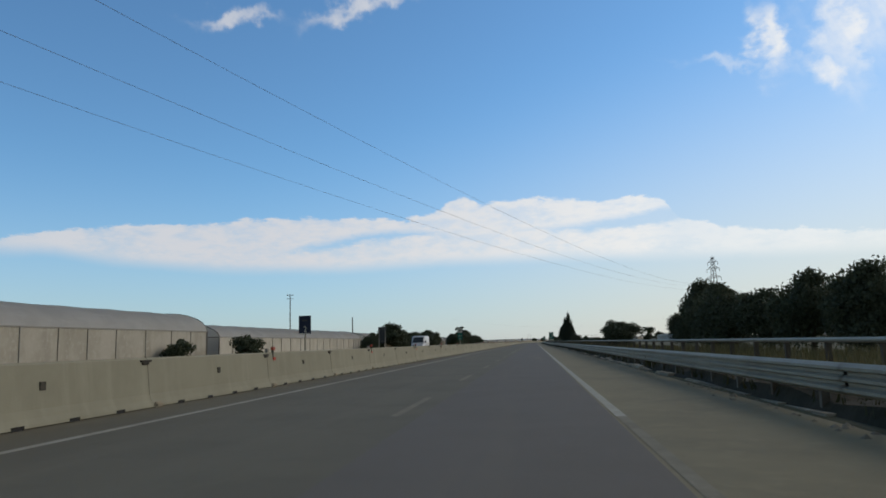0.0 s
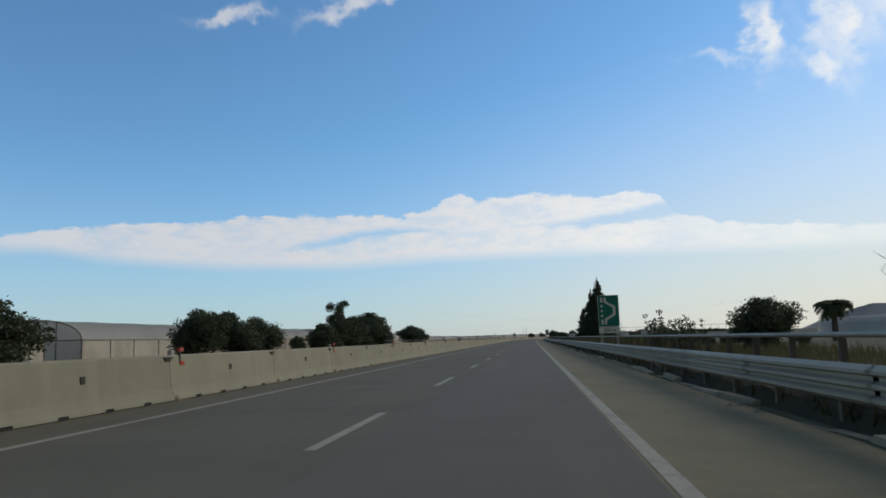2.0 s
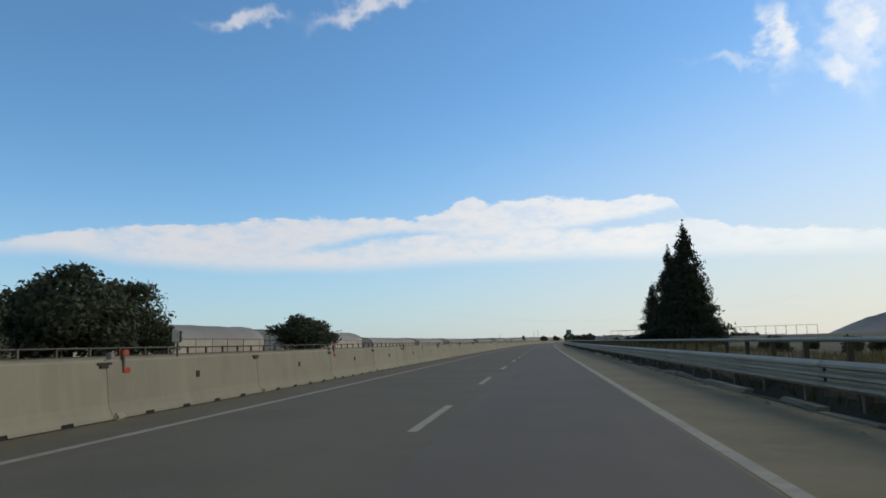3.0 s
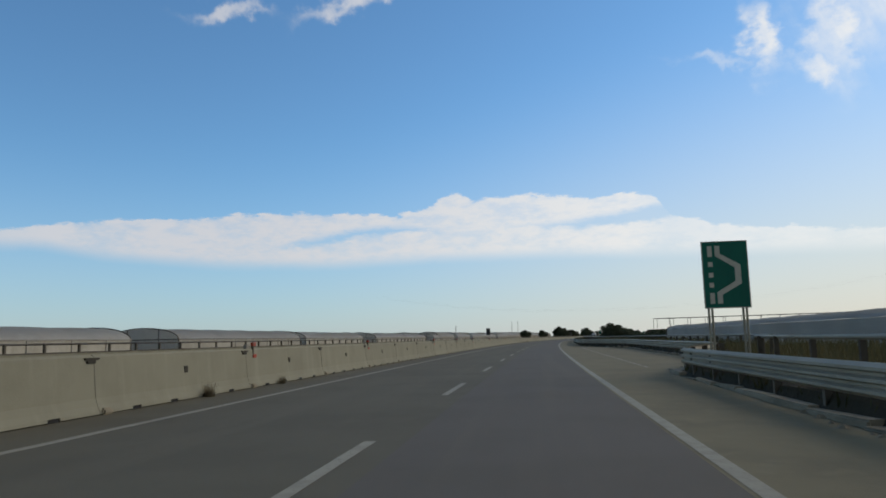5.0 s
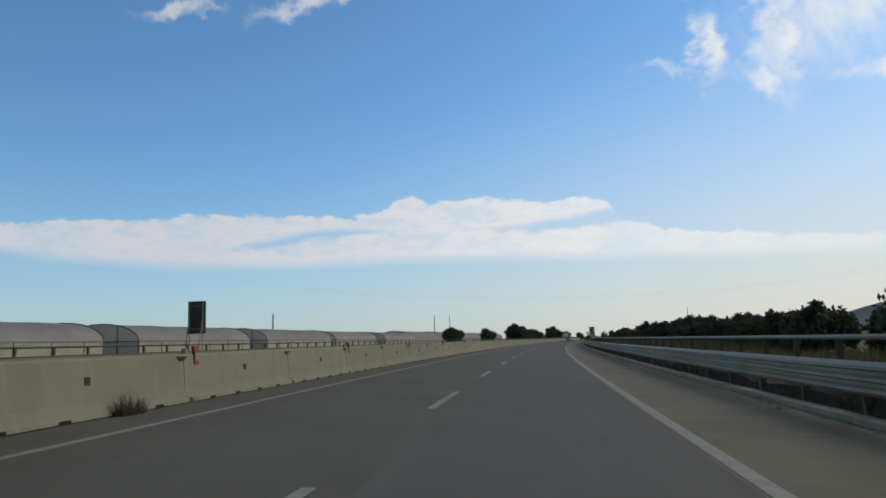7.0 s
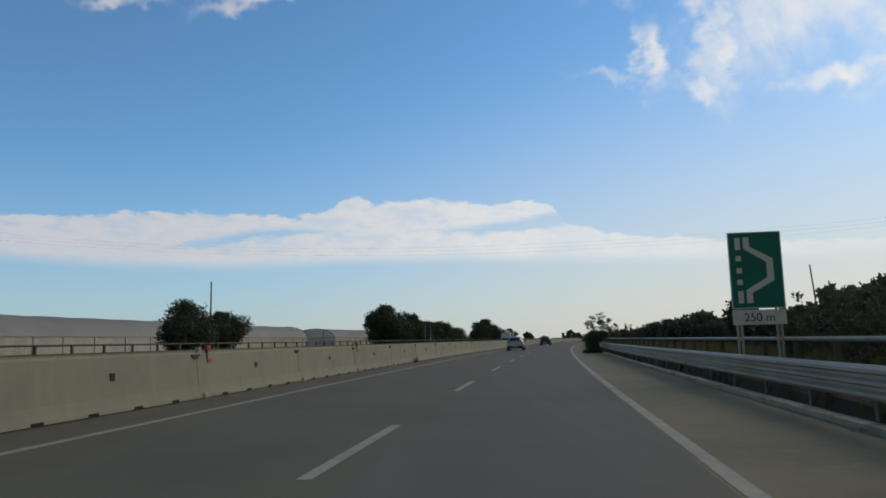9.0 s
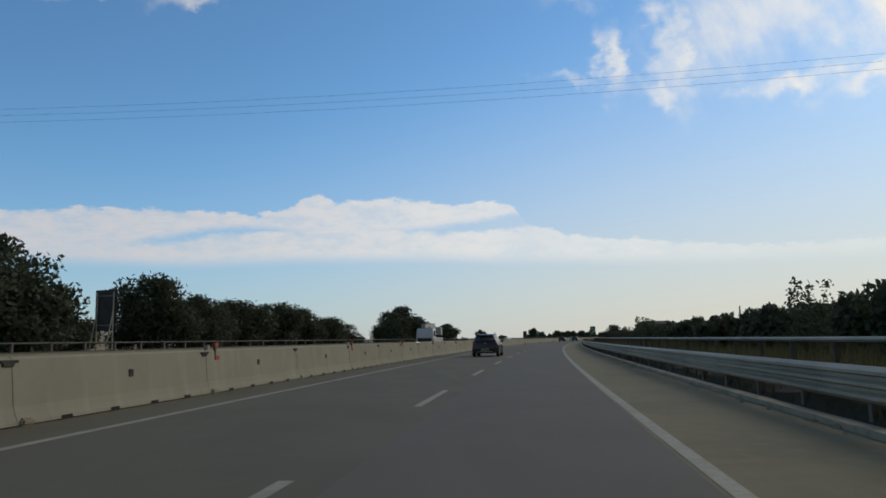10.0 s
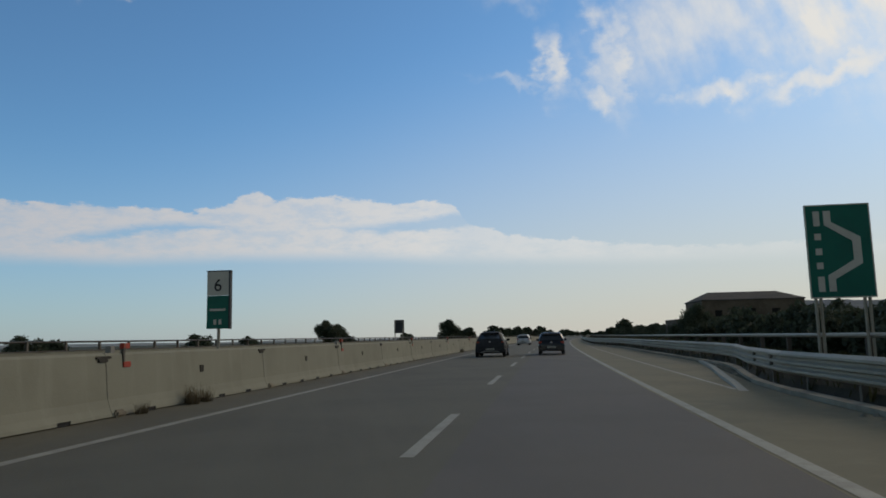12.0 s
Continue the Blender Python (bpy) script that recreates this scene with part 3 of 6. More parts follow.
film = material("greenhouse film", (0.72, 0.715, 0.69), 0.7, spots=((0.25, (0.6, 0.6, 0.575), 0.4, 0.65, 0.8), (1.2, (0.78, 0.785, 0.76), 0.5, 0.7, 0.6, (0.4, 0.4, 2.5)), (0.06, (0.65, 0.64, 0.6), 0.4, 0.6, 0.7)), random_tone=0.06, spec=0.15, through_light=0.6)
netting = material("greenhouse netting", (0.46, 0.43, 0.36), 0.8, spots=((0.4, (0.37, 0.345, 0.28), 0.4, 0.65, 0.8), (0.9, (0.31, 0.29, 0.23), 0.5, 0.68, 0.5, (1, 1, 0.15)), (3, (0.52, 0.49, 0.42), 0.5, 0.7, 0.5)), random_tone=0.1)
# lighter copy of the film, brightening gables that face away from the sun
lightened_gable = material("greenhouse film lightened for gables", (0.8, 0.79, 0.76), 0.7, spots=((0.3, (0.72, 0.71, 0.68), 0.4, 0.65, 0.8), (2.0, (0.84, 0.83, 0.8), 0.5, 0.7, 0.6, (1, 1, 0.3))), random_tone=0.06, spec=0.15, through_light=0.65)
frame_steel = material("greenhouse steel", (0.2, 0.19, 0.175), 0.6, 0.4, spots=((3, (0.12, 0.1, 0.08), 0.45, 0.7, 0.7),))
sign_green = material("green sign sheet", (0.004, 0.147, 0.101), 0.45, spots=((1.5, (0.003, 0.119, 0.0837), 0.4, 0.7, 0.7),))
sign_white = material("white sign sheet", (0.62, 0.595, 0.504), 0.45, spots=((3, (0.5, 0.48, 0.403), 0.45, 0.7, 0.6),))
sign_blue = material("dark blue sign sheet", (0.012, 0.02, 0.05), 0.45, spots=((3, (0.02, 0.03, 0.06), 0.4, 0.7, 0.6),))
sign_back = material("sign back", (0.06, 0.065, 0.07), 0.6, 0.3, spots=((2, (0.045, 0.045, 0.05), 0.4, 0.7, 0.8),))
ink = material("black lettering", (0.02, 0.02, 0.02), 0.6)
plaster = material("old plaster", (0.155, 0.125, 0.088), 0.95, spots=((0.35, (0.105, 0.085, 0.06), 0.4, 0.65, 0.9), (2.5, (0.19, 0.155, 0.112), 0.5, 0.7, 0.6), (9, (0.105, 0.0897, 0.0702), 0.58, 0.72, 0.6)), bump=0.5, bump_scale=6)
roof_tile = material("old clay roof", (0.0864, 0.0774, 0.0648), 0.95, spots=((0.8, (0.0562, 0.0536, 0.0468), 0.4, 0.65, 0.8), (7, (0.112, 0.107, 0.09), 0.5, 0.7, 0.6)), bump=0.6, bump_scale=8)
# flat black that paints the darkness of rooms behind solid walls
unlit_black = material("black for unlit rooms", (0.015, 0.014, 0.013), 0.95)
# the scrub's blue-grey is distance haze mixed into its colour
hazed_hill_scrub = material("hill scrub with haze tint", (0.162, 0.181, 0.193), 0.95, spots=((0.012, (0.115, 0.145, 0.149), 0.4, 0.6, 0.8), (0.05, (0.216, 0.217, 0.219), 0.5, 0.7, 0.6)))
# far fields, with horizon haze put in as a paler colour
hazed_field = material("far fields paled for haze", (0.3, 0.3, 0.27), 0.95, spots=((0.012, (0.24, 0.25, 0.22), 0.4, 0.6, 0.8), (0.05, (0.36, 0.35, 0.31), 0.5, 0.7, 0.6)))
car_black = material("black car paint", (0.012, 0.013, 0.016), 0.25, 0.0, spots=((0.8, (0.02, 0.02, 0.022), 0.4, 0.7, 0.7),), spec=0.6)
car_silver = material("silver car paint", (0.36, 0.37, 0.39), 0.3, 0.6, spots=((0.8, (0.3, 0.31, 0.33), 0.4, 0.7, 0.6),), spec=0.5)
car_white = material("white car paint", (0.6, 0.6, 0.6), 0.3, 0.0, spots=((0.8, (0.5, 0.5, 0.49), 0.4, 0.7, 0.6),), spec=0.5)
car_plastic = material("grey car plastic", (0.03, 0.03, 0.032), 0.65, spots=((5, (0.045, 0.045, 0.046), 0.4, 0.7, 0.6),))
car_glass = material("tinted car glass", (0.03, 0.035, 0.038), 0.06, 0.0, spots=((0.5, (0.05, 0.055, 0.06), 0.4, 0.7, 0.6),), spec=0.8)
tyre_rubber = material("tyre rubber", (0.018, 0.018, 0.018), 0.85, spots=((20, (0.03, 0.03, 0.028), 0.5, 0.7, 0.6),))
alloy = material("wheel alloy", (0.42, 0.42, 0.43), 0.35, 0.9, spots=((8, (0.3, 0.3, 0.3), 0.5, 0.7, 0.6),))
lamp_red = light_material("tail lamp", (0.4, 0.012, 0.008), 0.12)
lamp_white = light_material("head lamp", (1.0, 0.85, 0.55), 2.5)
machine_grey = material("machine paint", (0.4, 0.4, 0.39), 0.5, 0.2, spots=((1.0, (0.3, 0.29, 0.27), 0.4, 0.7, 0.7),))


# ---- kerb and verge on the right ----
def kerb():
    """Kerb stones under the guard rail, a few sunken or broken."""
    rng = random.Random(4)
    bm = bmesh.new()
    box(bm, 0.0, 0.26, 0.01, 1.99, -0.15, 0.1, 0.03)
    run = thing("kerb", at(-40, X_KERB), "low worn concrete kerb along the hard shoulder", "kerb", "kerb runs")
    first = part("kerb_stone", bm, kerb_stone, run)
    count = 0
    s = -40.0
    while s < 560:
        if count and count % 100 == 0:
            run = thing("kerb", at(s, X_KERB), "low worn concrete kerb along the hard shoulder", "kerb", "kerb runs")
        if rng.random() > 0.1:
            m = run.matrix_basis.inverted() @ at(s, X_KERB + bay(s) + rng.uniform(-0.02, 0.03), rng.uniform(-0.07, 0.015), rng.uniform(-2.5, 2.5), rng.uniform(-1.5, 1.5))
            if count == 0:
                first.matrix_basis = m
            else:
                twin(first, run, m)
        count += 1
        s += 2.0
    far = strip("kerb", kerb_stone, 560.0, 1300.0, (lambda s: X_KERB + bay(s), lambda s: X_KERB + bay(s), lambda s: X_KERB + 0.22 + bay(s)), (-0.02, 0.085, 0.095), step=3.0)
    tagged(far, "low worn concrete kerb along the hard shoulder", "kerb", "kerb runs", "structure")


kerb()


def blades(rng, n, spots_of, h0, h1, w):
    """Thin bent blades, three corners each, at the places given by spots_of()."""
    verts, faces = [], []
    for _ in range(n):
        p, k = spots_of()
        a = rng.uniform(0, 6.283)
        h = rng.uniform(h0, h1) * k
        dx, dy = math.cos(a) * w * k, math.sin(a) * w * k
        lean = rng.uniform(0.1, 0.5) * h
        b = rng.uniform(0, 6.283)
        i = len(verts)
        verts += [(p.x - dx, p.y - dy, p.z), (p.x + dx, p.y + dy, p.z), (p.x + math.cos(b) * lean, p.y + math.sin(b) * lean, p.z + h)]
        faces.append((i, i + 1, i + 2))
    return verts, faces


def bank():
    """Earth heaped behind the kerb, under and behind the guard rail, uneven along its length; its dark colour includes
    the rail's shade.
    """
    def lift(s, k):
        return k * (0.3 + 0.16 * noise.noise(Vector((s * 0.35, k, 2.0))) + 0.1 * noise.noise(Vector((s * 1.7, k, 5.0))))

    off = (0.16, 0.3, 0.55, 1.1, 2.2)
    xs = [(lambda s, o=o: X_KERB + o + bay(s)) for o in off]
    zs = [(lambda s, q=q: 0.02 + lift(s, q)) for q in (0.0, 0.75, 1.25, 1.2, 0.5)]
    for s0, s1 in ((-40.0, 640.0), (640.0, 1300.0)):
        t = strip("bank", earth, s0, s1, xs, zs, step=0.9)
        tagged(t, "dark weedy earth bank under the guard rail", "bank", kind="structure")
    rng = random.Random(77)

    def spot():
        s = rng.uniform(-30, 1200)
        o = rng.uniform(0.2, 1.3)
        return P(s, X_KERB + o + bay(s), 0.12), 0.7 + 0.5 * noise.noise(Vector((s * 0.2, 4.0, 0)))

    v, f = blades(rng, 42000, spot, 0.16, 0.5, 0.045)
    tagged(obj("bank_weeds", v, f, weed_shaded), "dark weeds on the earth bank under the guard rail", "weeds", kind="stuff")


bank()


def rubble():
    """Crumbled stone and dirt washed along the kerb."""
    rng = random.Random(5)
    verts, faces = [], []
    for _ in range(2600):
        s = rng.uniform(-30, 1150)
        if noise.noise(Vector((s * 0.11, 7.0, 0))) < -0.05:
            continue
        p = P(s, X_KERB + bay(s) - abs(rng.gauss(0.0, 0.16)) - 0.03)
        r = rng.uniform(0.02, 0.07)
        i = len(verts)
        for k in range(5):
            a = 6.283 * k / 5 + rng.uniform(-0.3, 0.3)
            verts.append((p.x + math.cos(a) * r * 1.3, p.y + math.sin(a) * r * 1.3, p.z))
        verts.append((p.x + rng.uniform(-0.3, 0.3) * r, p.y + rng.uniform(-0.3, 0.3) * r, p.z + r * rng.uniform(0.5, 1.1)))
        faces += [(i + k, i + (k + 1) % 5, i + 5) for k in range(5)]
    tagged(obj("rubble", verts, faces, kerb_stone), "crumbled pale stones along the kerb", "rubble", kind="stuff")


rubble()


def verge_grass():
    """Dry tufts along the verges."""
    for name, x0, x1, s0, s1, n, label, h0, h1 in (
            ("verge_grass", 6.7, 17.0, -30, 420, 95000, "dry yellow and green roadside grass behind the guard rail", 0.25, 0.75),
            ("verge_grass", 6.7, 16.0, 420, 860, 90000, "dry yellow and green roadside grass behind the guard rail", 0.25, 0.75),
            ("verge_grass", 6.7, 16.0, 860, 1250, 75000, "dry yellow and green roadside grass behind the guard rail", 0.25, 0.75),
            ("verge_grass", -24.5, -19.7, -20, 1200, 16000, "dry grass beside the opposite carriageway", 0.2, 0.6)):
        rng = random.Random(int(s0) + 7)

        def spot():
            s = rng.uniform(s0, s1)
            k = 0.6 + 0.9 * max(0.0, noise.noise(Vector((s * 0.06, x0, 3.0))) + 0.4)
            x = rng.uniform(x0, x1)
            return P(s, x + (bay(s) if x0 > 0 else 0), 0.02), k

        v, f = blades(rng, n, spot, h0, h1, 0.03)
        tagged(obj(name, v, f, grass_green), label, "grass", kind="stuff")


verge_grass()


# ---- plants ----
def crown_mesh(name, seed, blobs, n, leaf, mat, shell=0.45):
    """Many small leaf pairs scattered through blobs (x, y, z, rx, ry, rz), denser outside, with an uneven outline."""
    rng = np.random.RandomState(seed)
    vol = np.array([b[3] * b[4] * b[5] for b in blobs]) ** 0.75
    pick = rng.choice(len(blobs), size=n, p=vol / vol.sum())
    bl = np.array(blobs)[pick]
    d = rng.normal(size=(n, 3))
    d /= np.linalg.norm(d, axis=1)[:, None]
    r = shell + (1 - shell) * rng.rand(n) ** 0.6
    ph = np.array(blobs)[:, 0].sum()
    bump = 1 + 0.13 * np.sin(d[:, 0] * 7 + ph + pick) * np.cos(d[:, 1] * 6 - pick) + 0.1 * np.sin(d[:, 2] * 11 + pick * 2.0) + 0.07 * rng.normal(size=n)
    c = bl[:, :3] + d * (r * bump)[:, None] * bl[:, 3:6]
    c[:, 2] = np.maximum(c[:, 2], 0.03)
    a = rng.normal(size=(n, 3))
    a /= np.linalg.norm(a, axis=1)[:, None]
    b = np.cross(a, d + rng.normal(size=(n, 3)) * 0.5)
    b /= np.linalg.norm(b, axis=1)[:, None] + 1e-6
    sz = leaf * rng.uniform(0.55, 1.35, n)[:, None]
    quad = np.stack((c - a * sz, c - b * sz * 0.55, c + a * sz, c + b * sz * 0.55), 1).reshape(-1, 3) * S
    me = bpy.data.meshes.new(name)
    me.from_pydata([tuple(v) for v in quad], [], [(4 * i, 4 * i + 1, 4 * i + 2, 4 * i + 3) for i in range(n)])
    me.materials.append(mat)
    me.update()
    return me


def trunk_mesh(seed, height, radius, limbs, reach, twigs=0):
    rng = random.Random(seed)
    bm = bmesh.new()
    top = Vector((rng.uniform(-0.15, 0.15) * height, rng.uniform(-0.15, 0.15) * height, height))
    mid = top * 0.5 + Vector((rng.uniform(-0.1, 0.1), rng.uniform(-0.1, 0.1), 0)) * height * 0.3
    tube(bm, (0, 0, -0.2), mid, radius * 1.25, radius * 0.95)
    tube(bm, mid, top, radius * 0.95, radius * 0.7)
    ends = []
    for k in range(limbs):
        a = 6.283 * k / limbs + rng.uniform(-0.4, 0.4)
        q = rng.uniform(0.55, 1.0)
        start = mid.lerp(top, q)
        e = start + Vector((math.cos(a), math.sin(a), rng.uniform(0.5, 1.2))) * reach * rng.uniform(0.6, 1.0)
        tube(bm, start, e, radius * 0.5, radius * 0.22, 6)
        ends.append((start, e))
        for _ in range(twigs):
            w = start.lerp(e, rng.uniform(0.35, 1.0))
            f = w + Vector((rng.uniform(-1, 1), rng.uniform(-1, 1), rng.uniform(0.2, 1.2))) * reach * 0.5
            tube(bm, w, f, radius * 0.16, radius * 0.05, 4)
            for _ in range(3):
                g = w.lerp(f, rng.uniform(0.4, 1.0))
                tube(bm, g, g + Vector((rng.uniform(-1, 1), rng.uniform(-1, 1), rng.uniform(0.1, 1.0))) * reach * 0.25, radius * 0.06, radius * 0.03, 3)
    me = bpy.data.meshes.new("trunk")
    bmesh.ops.scale(bm, vec=(S, S, S), verts=bm.verts)
    bm.to_mesh(me)
    bm.free()
    me.materials.append(bark)
    return me


def blobs_round(seed, w, h, n=9, low=0.25):
    """Overlapping lobes that fill a crown w wide and h high above the ground."""
    rng = random.Random(seed)
    out = [(0, 0, h * 0.5, w * 0.36, w * 0.36, h * 0.38)]
    for k in range(n):
        a = 6.283 * k / n + rng.uniform(-0.3, 0.3)
        r = w * rng.uniform(0.18, 0.34)
        z = h * rng.uniform(low, 0.74)
        q = w * rng.uniform(0.13, 0.22)
        out.append((math.cos(a) * r, math.sin(a) * r, z, q, q, q * rng.uniform(0.75, 1.15)))
    for k in range(3):
        q = w * rng.uniform(0.1, 0.17)
        out.append((rng.uniform(-0.15, 0.15) * w, rng.uniform(-0.15, 0.15) * w, h * rng.uniform(0.8, 0.9), q, q, q * 0.8))
    return out


TREES = {}


def template(kind):
    """Meshes of each kind of plant, all one metre of nominal size per metre of scale."""
    if kind in TREES:
        return TREES[kind]
    base = kind.rstrip("0123456789")
    seed = sum(map(ord, kind))
    if base == "round":        # wide evergreen, 6 wide and 5 high
        t = (trunk_mesh(seed, 1.6, 0.17, 6, 1.8), crown_mesh("crown", seed, blobs_round(seed, 6.0, 5.0), 15500, 0.12, leaf_dark, 0.2))
    elif base == "distant":    # the same, for the horizon
        t = (trunk_mesh(seed, 1.6, 0.17, 4, 1.8), crown_mesh("crown", seed, blobs_round(seed, 6.0, 5.0), 1300, 0.5, leaf_dark, 0.3))
    elif base == "olive":      # greyer, looser
        t = (trunk_mesh(seed, 1.5, 0.15, 6, 1.9), crown_mesh("crown", seed, blobs_round(seed, 5.6, 5.0, 11), 14000, 0.105, leaf_olive, 0.15))
    elif base == "tall":       # narrow crown with a bent top, 4.5 wide, 7 high
        bl = blobs_round(seed, 4.6, 5.2) + [(0.4, 0.2, 5.6, 0.8, 0.8, 0.9), (1.1, 0.3, 6.3, 0.7, 0.6, 0.5), (-0.7, -0.2, 5.9, 0.6, 0.6, 0.7)]
        t = (trunk_mesh(seed, 2.6, 0.16, 7, 2.2), crown_mesh("crown", seed, bl, 15000, 0.115, leaf_dark, 0.15))
    elif base == "cypress":    # dark conifer, 9 wide and 13 high
        rng = random.Random(seed)
        bl = []
        for k in range(26):
            q = k / 25
            z = 0.7 + 11.6 * q
            r = 4.3 * (1 - q) ** 0.85 + 0.22
            for _ in range(3):
                a = rng.uniform(0, 6.283)
                o = r * rng.uniform(0.2, 0.55)
                bl.append((math.cos(a) * o, math.sin(a) * o, z + rng.uniform(-0.3, 0.3), r * 0.55, r * 0.55, 0.75))
        t = (trunk_mesh(seed, 9.0, 0.3, 6, 1.4), crown_mesh("crown", seed, bl, 24000, 0.16, leaf_cypress, 0.2))
    elif base == "shrub":      # dense low shrub, 3 wide, 2 high
        t = (trunk_mesh(seed, 0.5, 0.07, 5, 0.8), crown_mesh("crown", seed, blobs_round(seed, 3.0, 2.0, 8, 0.15), 2600, 0.13, leaf_dark, 0.15))
    elif base == "spray":      # loose shrub of upright shoots, 2.6 wide, 3 high
        rng = random.Random(seed)
        bl = []
        for k in range(9):
            a, o = rng.uniform(0, 6.283), rng.uniform(0.1, 0.5)
            lean = rng.uniform(0.1, 0.45)
            top = rng.uniform(1.7, 3.0)
            for j in range(7):
                z = 0.3 + (top - 0.3) * j / 6
                bl.append((math.cos(a) * (o + lean * z * 0.6), math.sin(a) * (o + lean * z * 0.6), z, 0.24, 0.24, 0.24))
        t = (trunk_mesh(seed, 0.4, 0.05, 9, 1.6), crown_mesh("crown", seed, bl, 1500, 0.085, leaf_olive, 0.2))
    elif base == "kerbbush":   # shoulder bush: dense foot, airy top, 3 wide and 3 high
        rng = random.Random(seed)
        bl = [(-0.55, 0, 0.62, 0.62, 0.7, 0.5), (-0.6, 0, 1.12, 0.85, 0.8, 0.42), (-0.05, 0, 1.3, 0.8, 0.8, 0.42), (-0.95, 0, 0.12, 0.4, 0.4, 0.17), (-0.4, 0, 0.2, 0.65, 0.6, 0.26), (0.1, 0, 0.14, 0.45, 0.6, 0.2)] * 4
        for k in range(85):
            a, o = rng.uniform(0, 6.283), 1.3 * rng.uniform(0.0, 1.0) ** 0.6
            z = 1.5 + rng.uniform(0.0, 1.5) * (1 - (o / 1.5) ** 2) ** 0.5
            q = rng.uniform(0.1, 0.26)
            bl.append((0.2 + math.cos(a) * o, math.sin(a) * o * 0.8, z, q, q, q * 0.8))
        t = (trunk_mesh(seed, 1.3, 0.06, 9, 1.0), crown_mesh("crown", seed, bl, 27000, 0.034, leaf_dark, 0.1))
    elif base == "bare":       # leafless tree, 7 high
        t = (trunk_mesh(seed, 2.2, 0.14, 9, 3.2, 6), None)
    elif base == "weed":       # dry tuft, 0.7 wide, 0.6 high
        rng = random.Random(seed)
        v, f = blades(rng, 160, lambda: (Vector((rng.uniform(-0.15, 0.15), rng.uniform(-0.25, 0.25), 0)), 1.0), 0.2, 0.65, 0.012)
        me = bpy.data.meshes.new("stalks")
        me.from_pydata([(x * S, y * S, z * S) for x, y, z in v], [], f)
        me.materials.append(leaf_dry)
        t = (None, me)
    TREES[kind] = t
    return t


def plant(kind, s, x, size, label, category="tree", group="", z=0.0, tall=1.0, name="tree"):
    trunk, crown = template(kind)
    turn = 0.0 if kind.startswith("kerbbush") else (s * 37.0 + x * 11.0) % 360
    e = thing(name, at(s, x, z, turn) @ Matrix.Diagonal((size, size, size * tall, 1)), label, category, group)
    if trunk:
        o = new("trunk", trunk)
        o.parent = e
    if crown:
        o = new("dry_tuft" if kind.startswith("weed") else "crown", crown)
        o.parent = e
    return e


def hedge(rng, s0, s1, x0, x1, z0, z1, gap):
    """An overgrown hedge whose shrubs have grown into each other."""
    parts, s, k = [], s0, 0
    while s < s1:
        crown = template("shrub%d" % (k % 4 + 1))[1]
        co = np.empty(len(crown.vertices) * 3)
        crown.vertices.foreach_get("co", co)
        co = co.reshape(-1, 3)
        size, a = rng.uniform(z0, z1) * 1.15, rng.uniform(0, 6.283)
        c, q = math.cos(a) * size, math.sin(a) * size
        p = P(s, rng.uniform(x0, x1)) * S
        tall = size * rng.uniform(0.9, 1.25)
        parts.append(np.stack((p.x + co[:, 0] * c - co[:, 1] * q, p.y + co[:, 0] * q + co[:, 1] * c, p.z + co[:, 2] * tall), 1))
        s += gap * rng.uniform(0.6, 1.4)
        k += 1
    co = np.concatenate(parts)
    me = bpy.data.meshes.new("hedge")
    me.from_pydata(co.tolist(), [], np.arange(len(co)).reshape(-1, 4).tolist())
    me.materials.append(leaf_dark)
    tagged(new("hedge", me), "dark overgrown hedge behind the guard rail", "hedge", "overgrown hedges", "stuff")


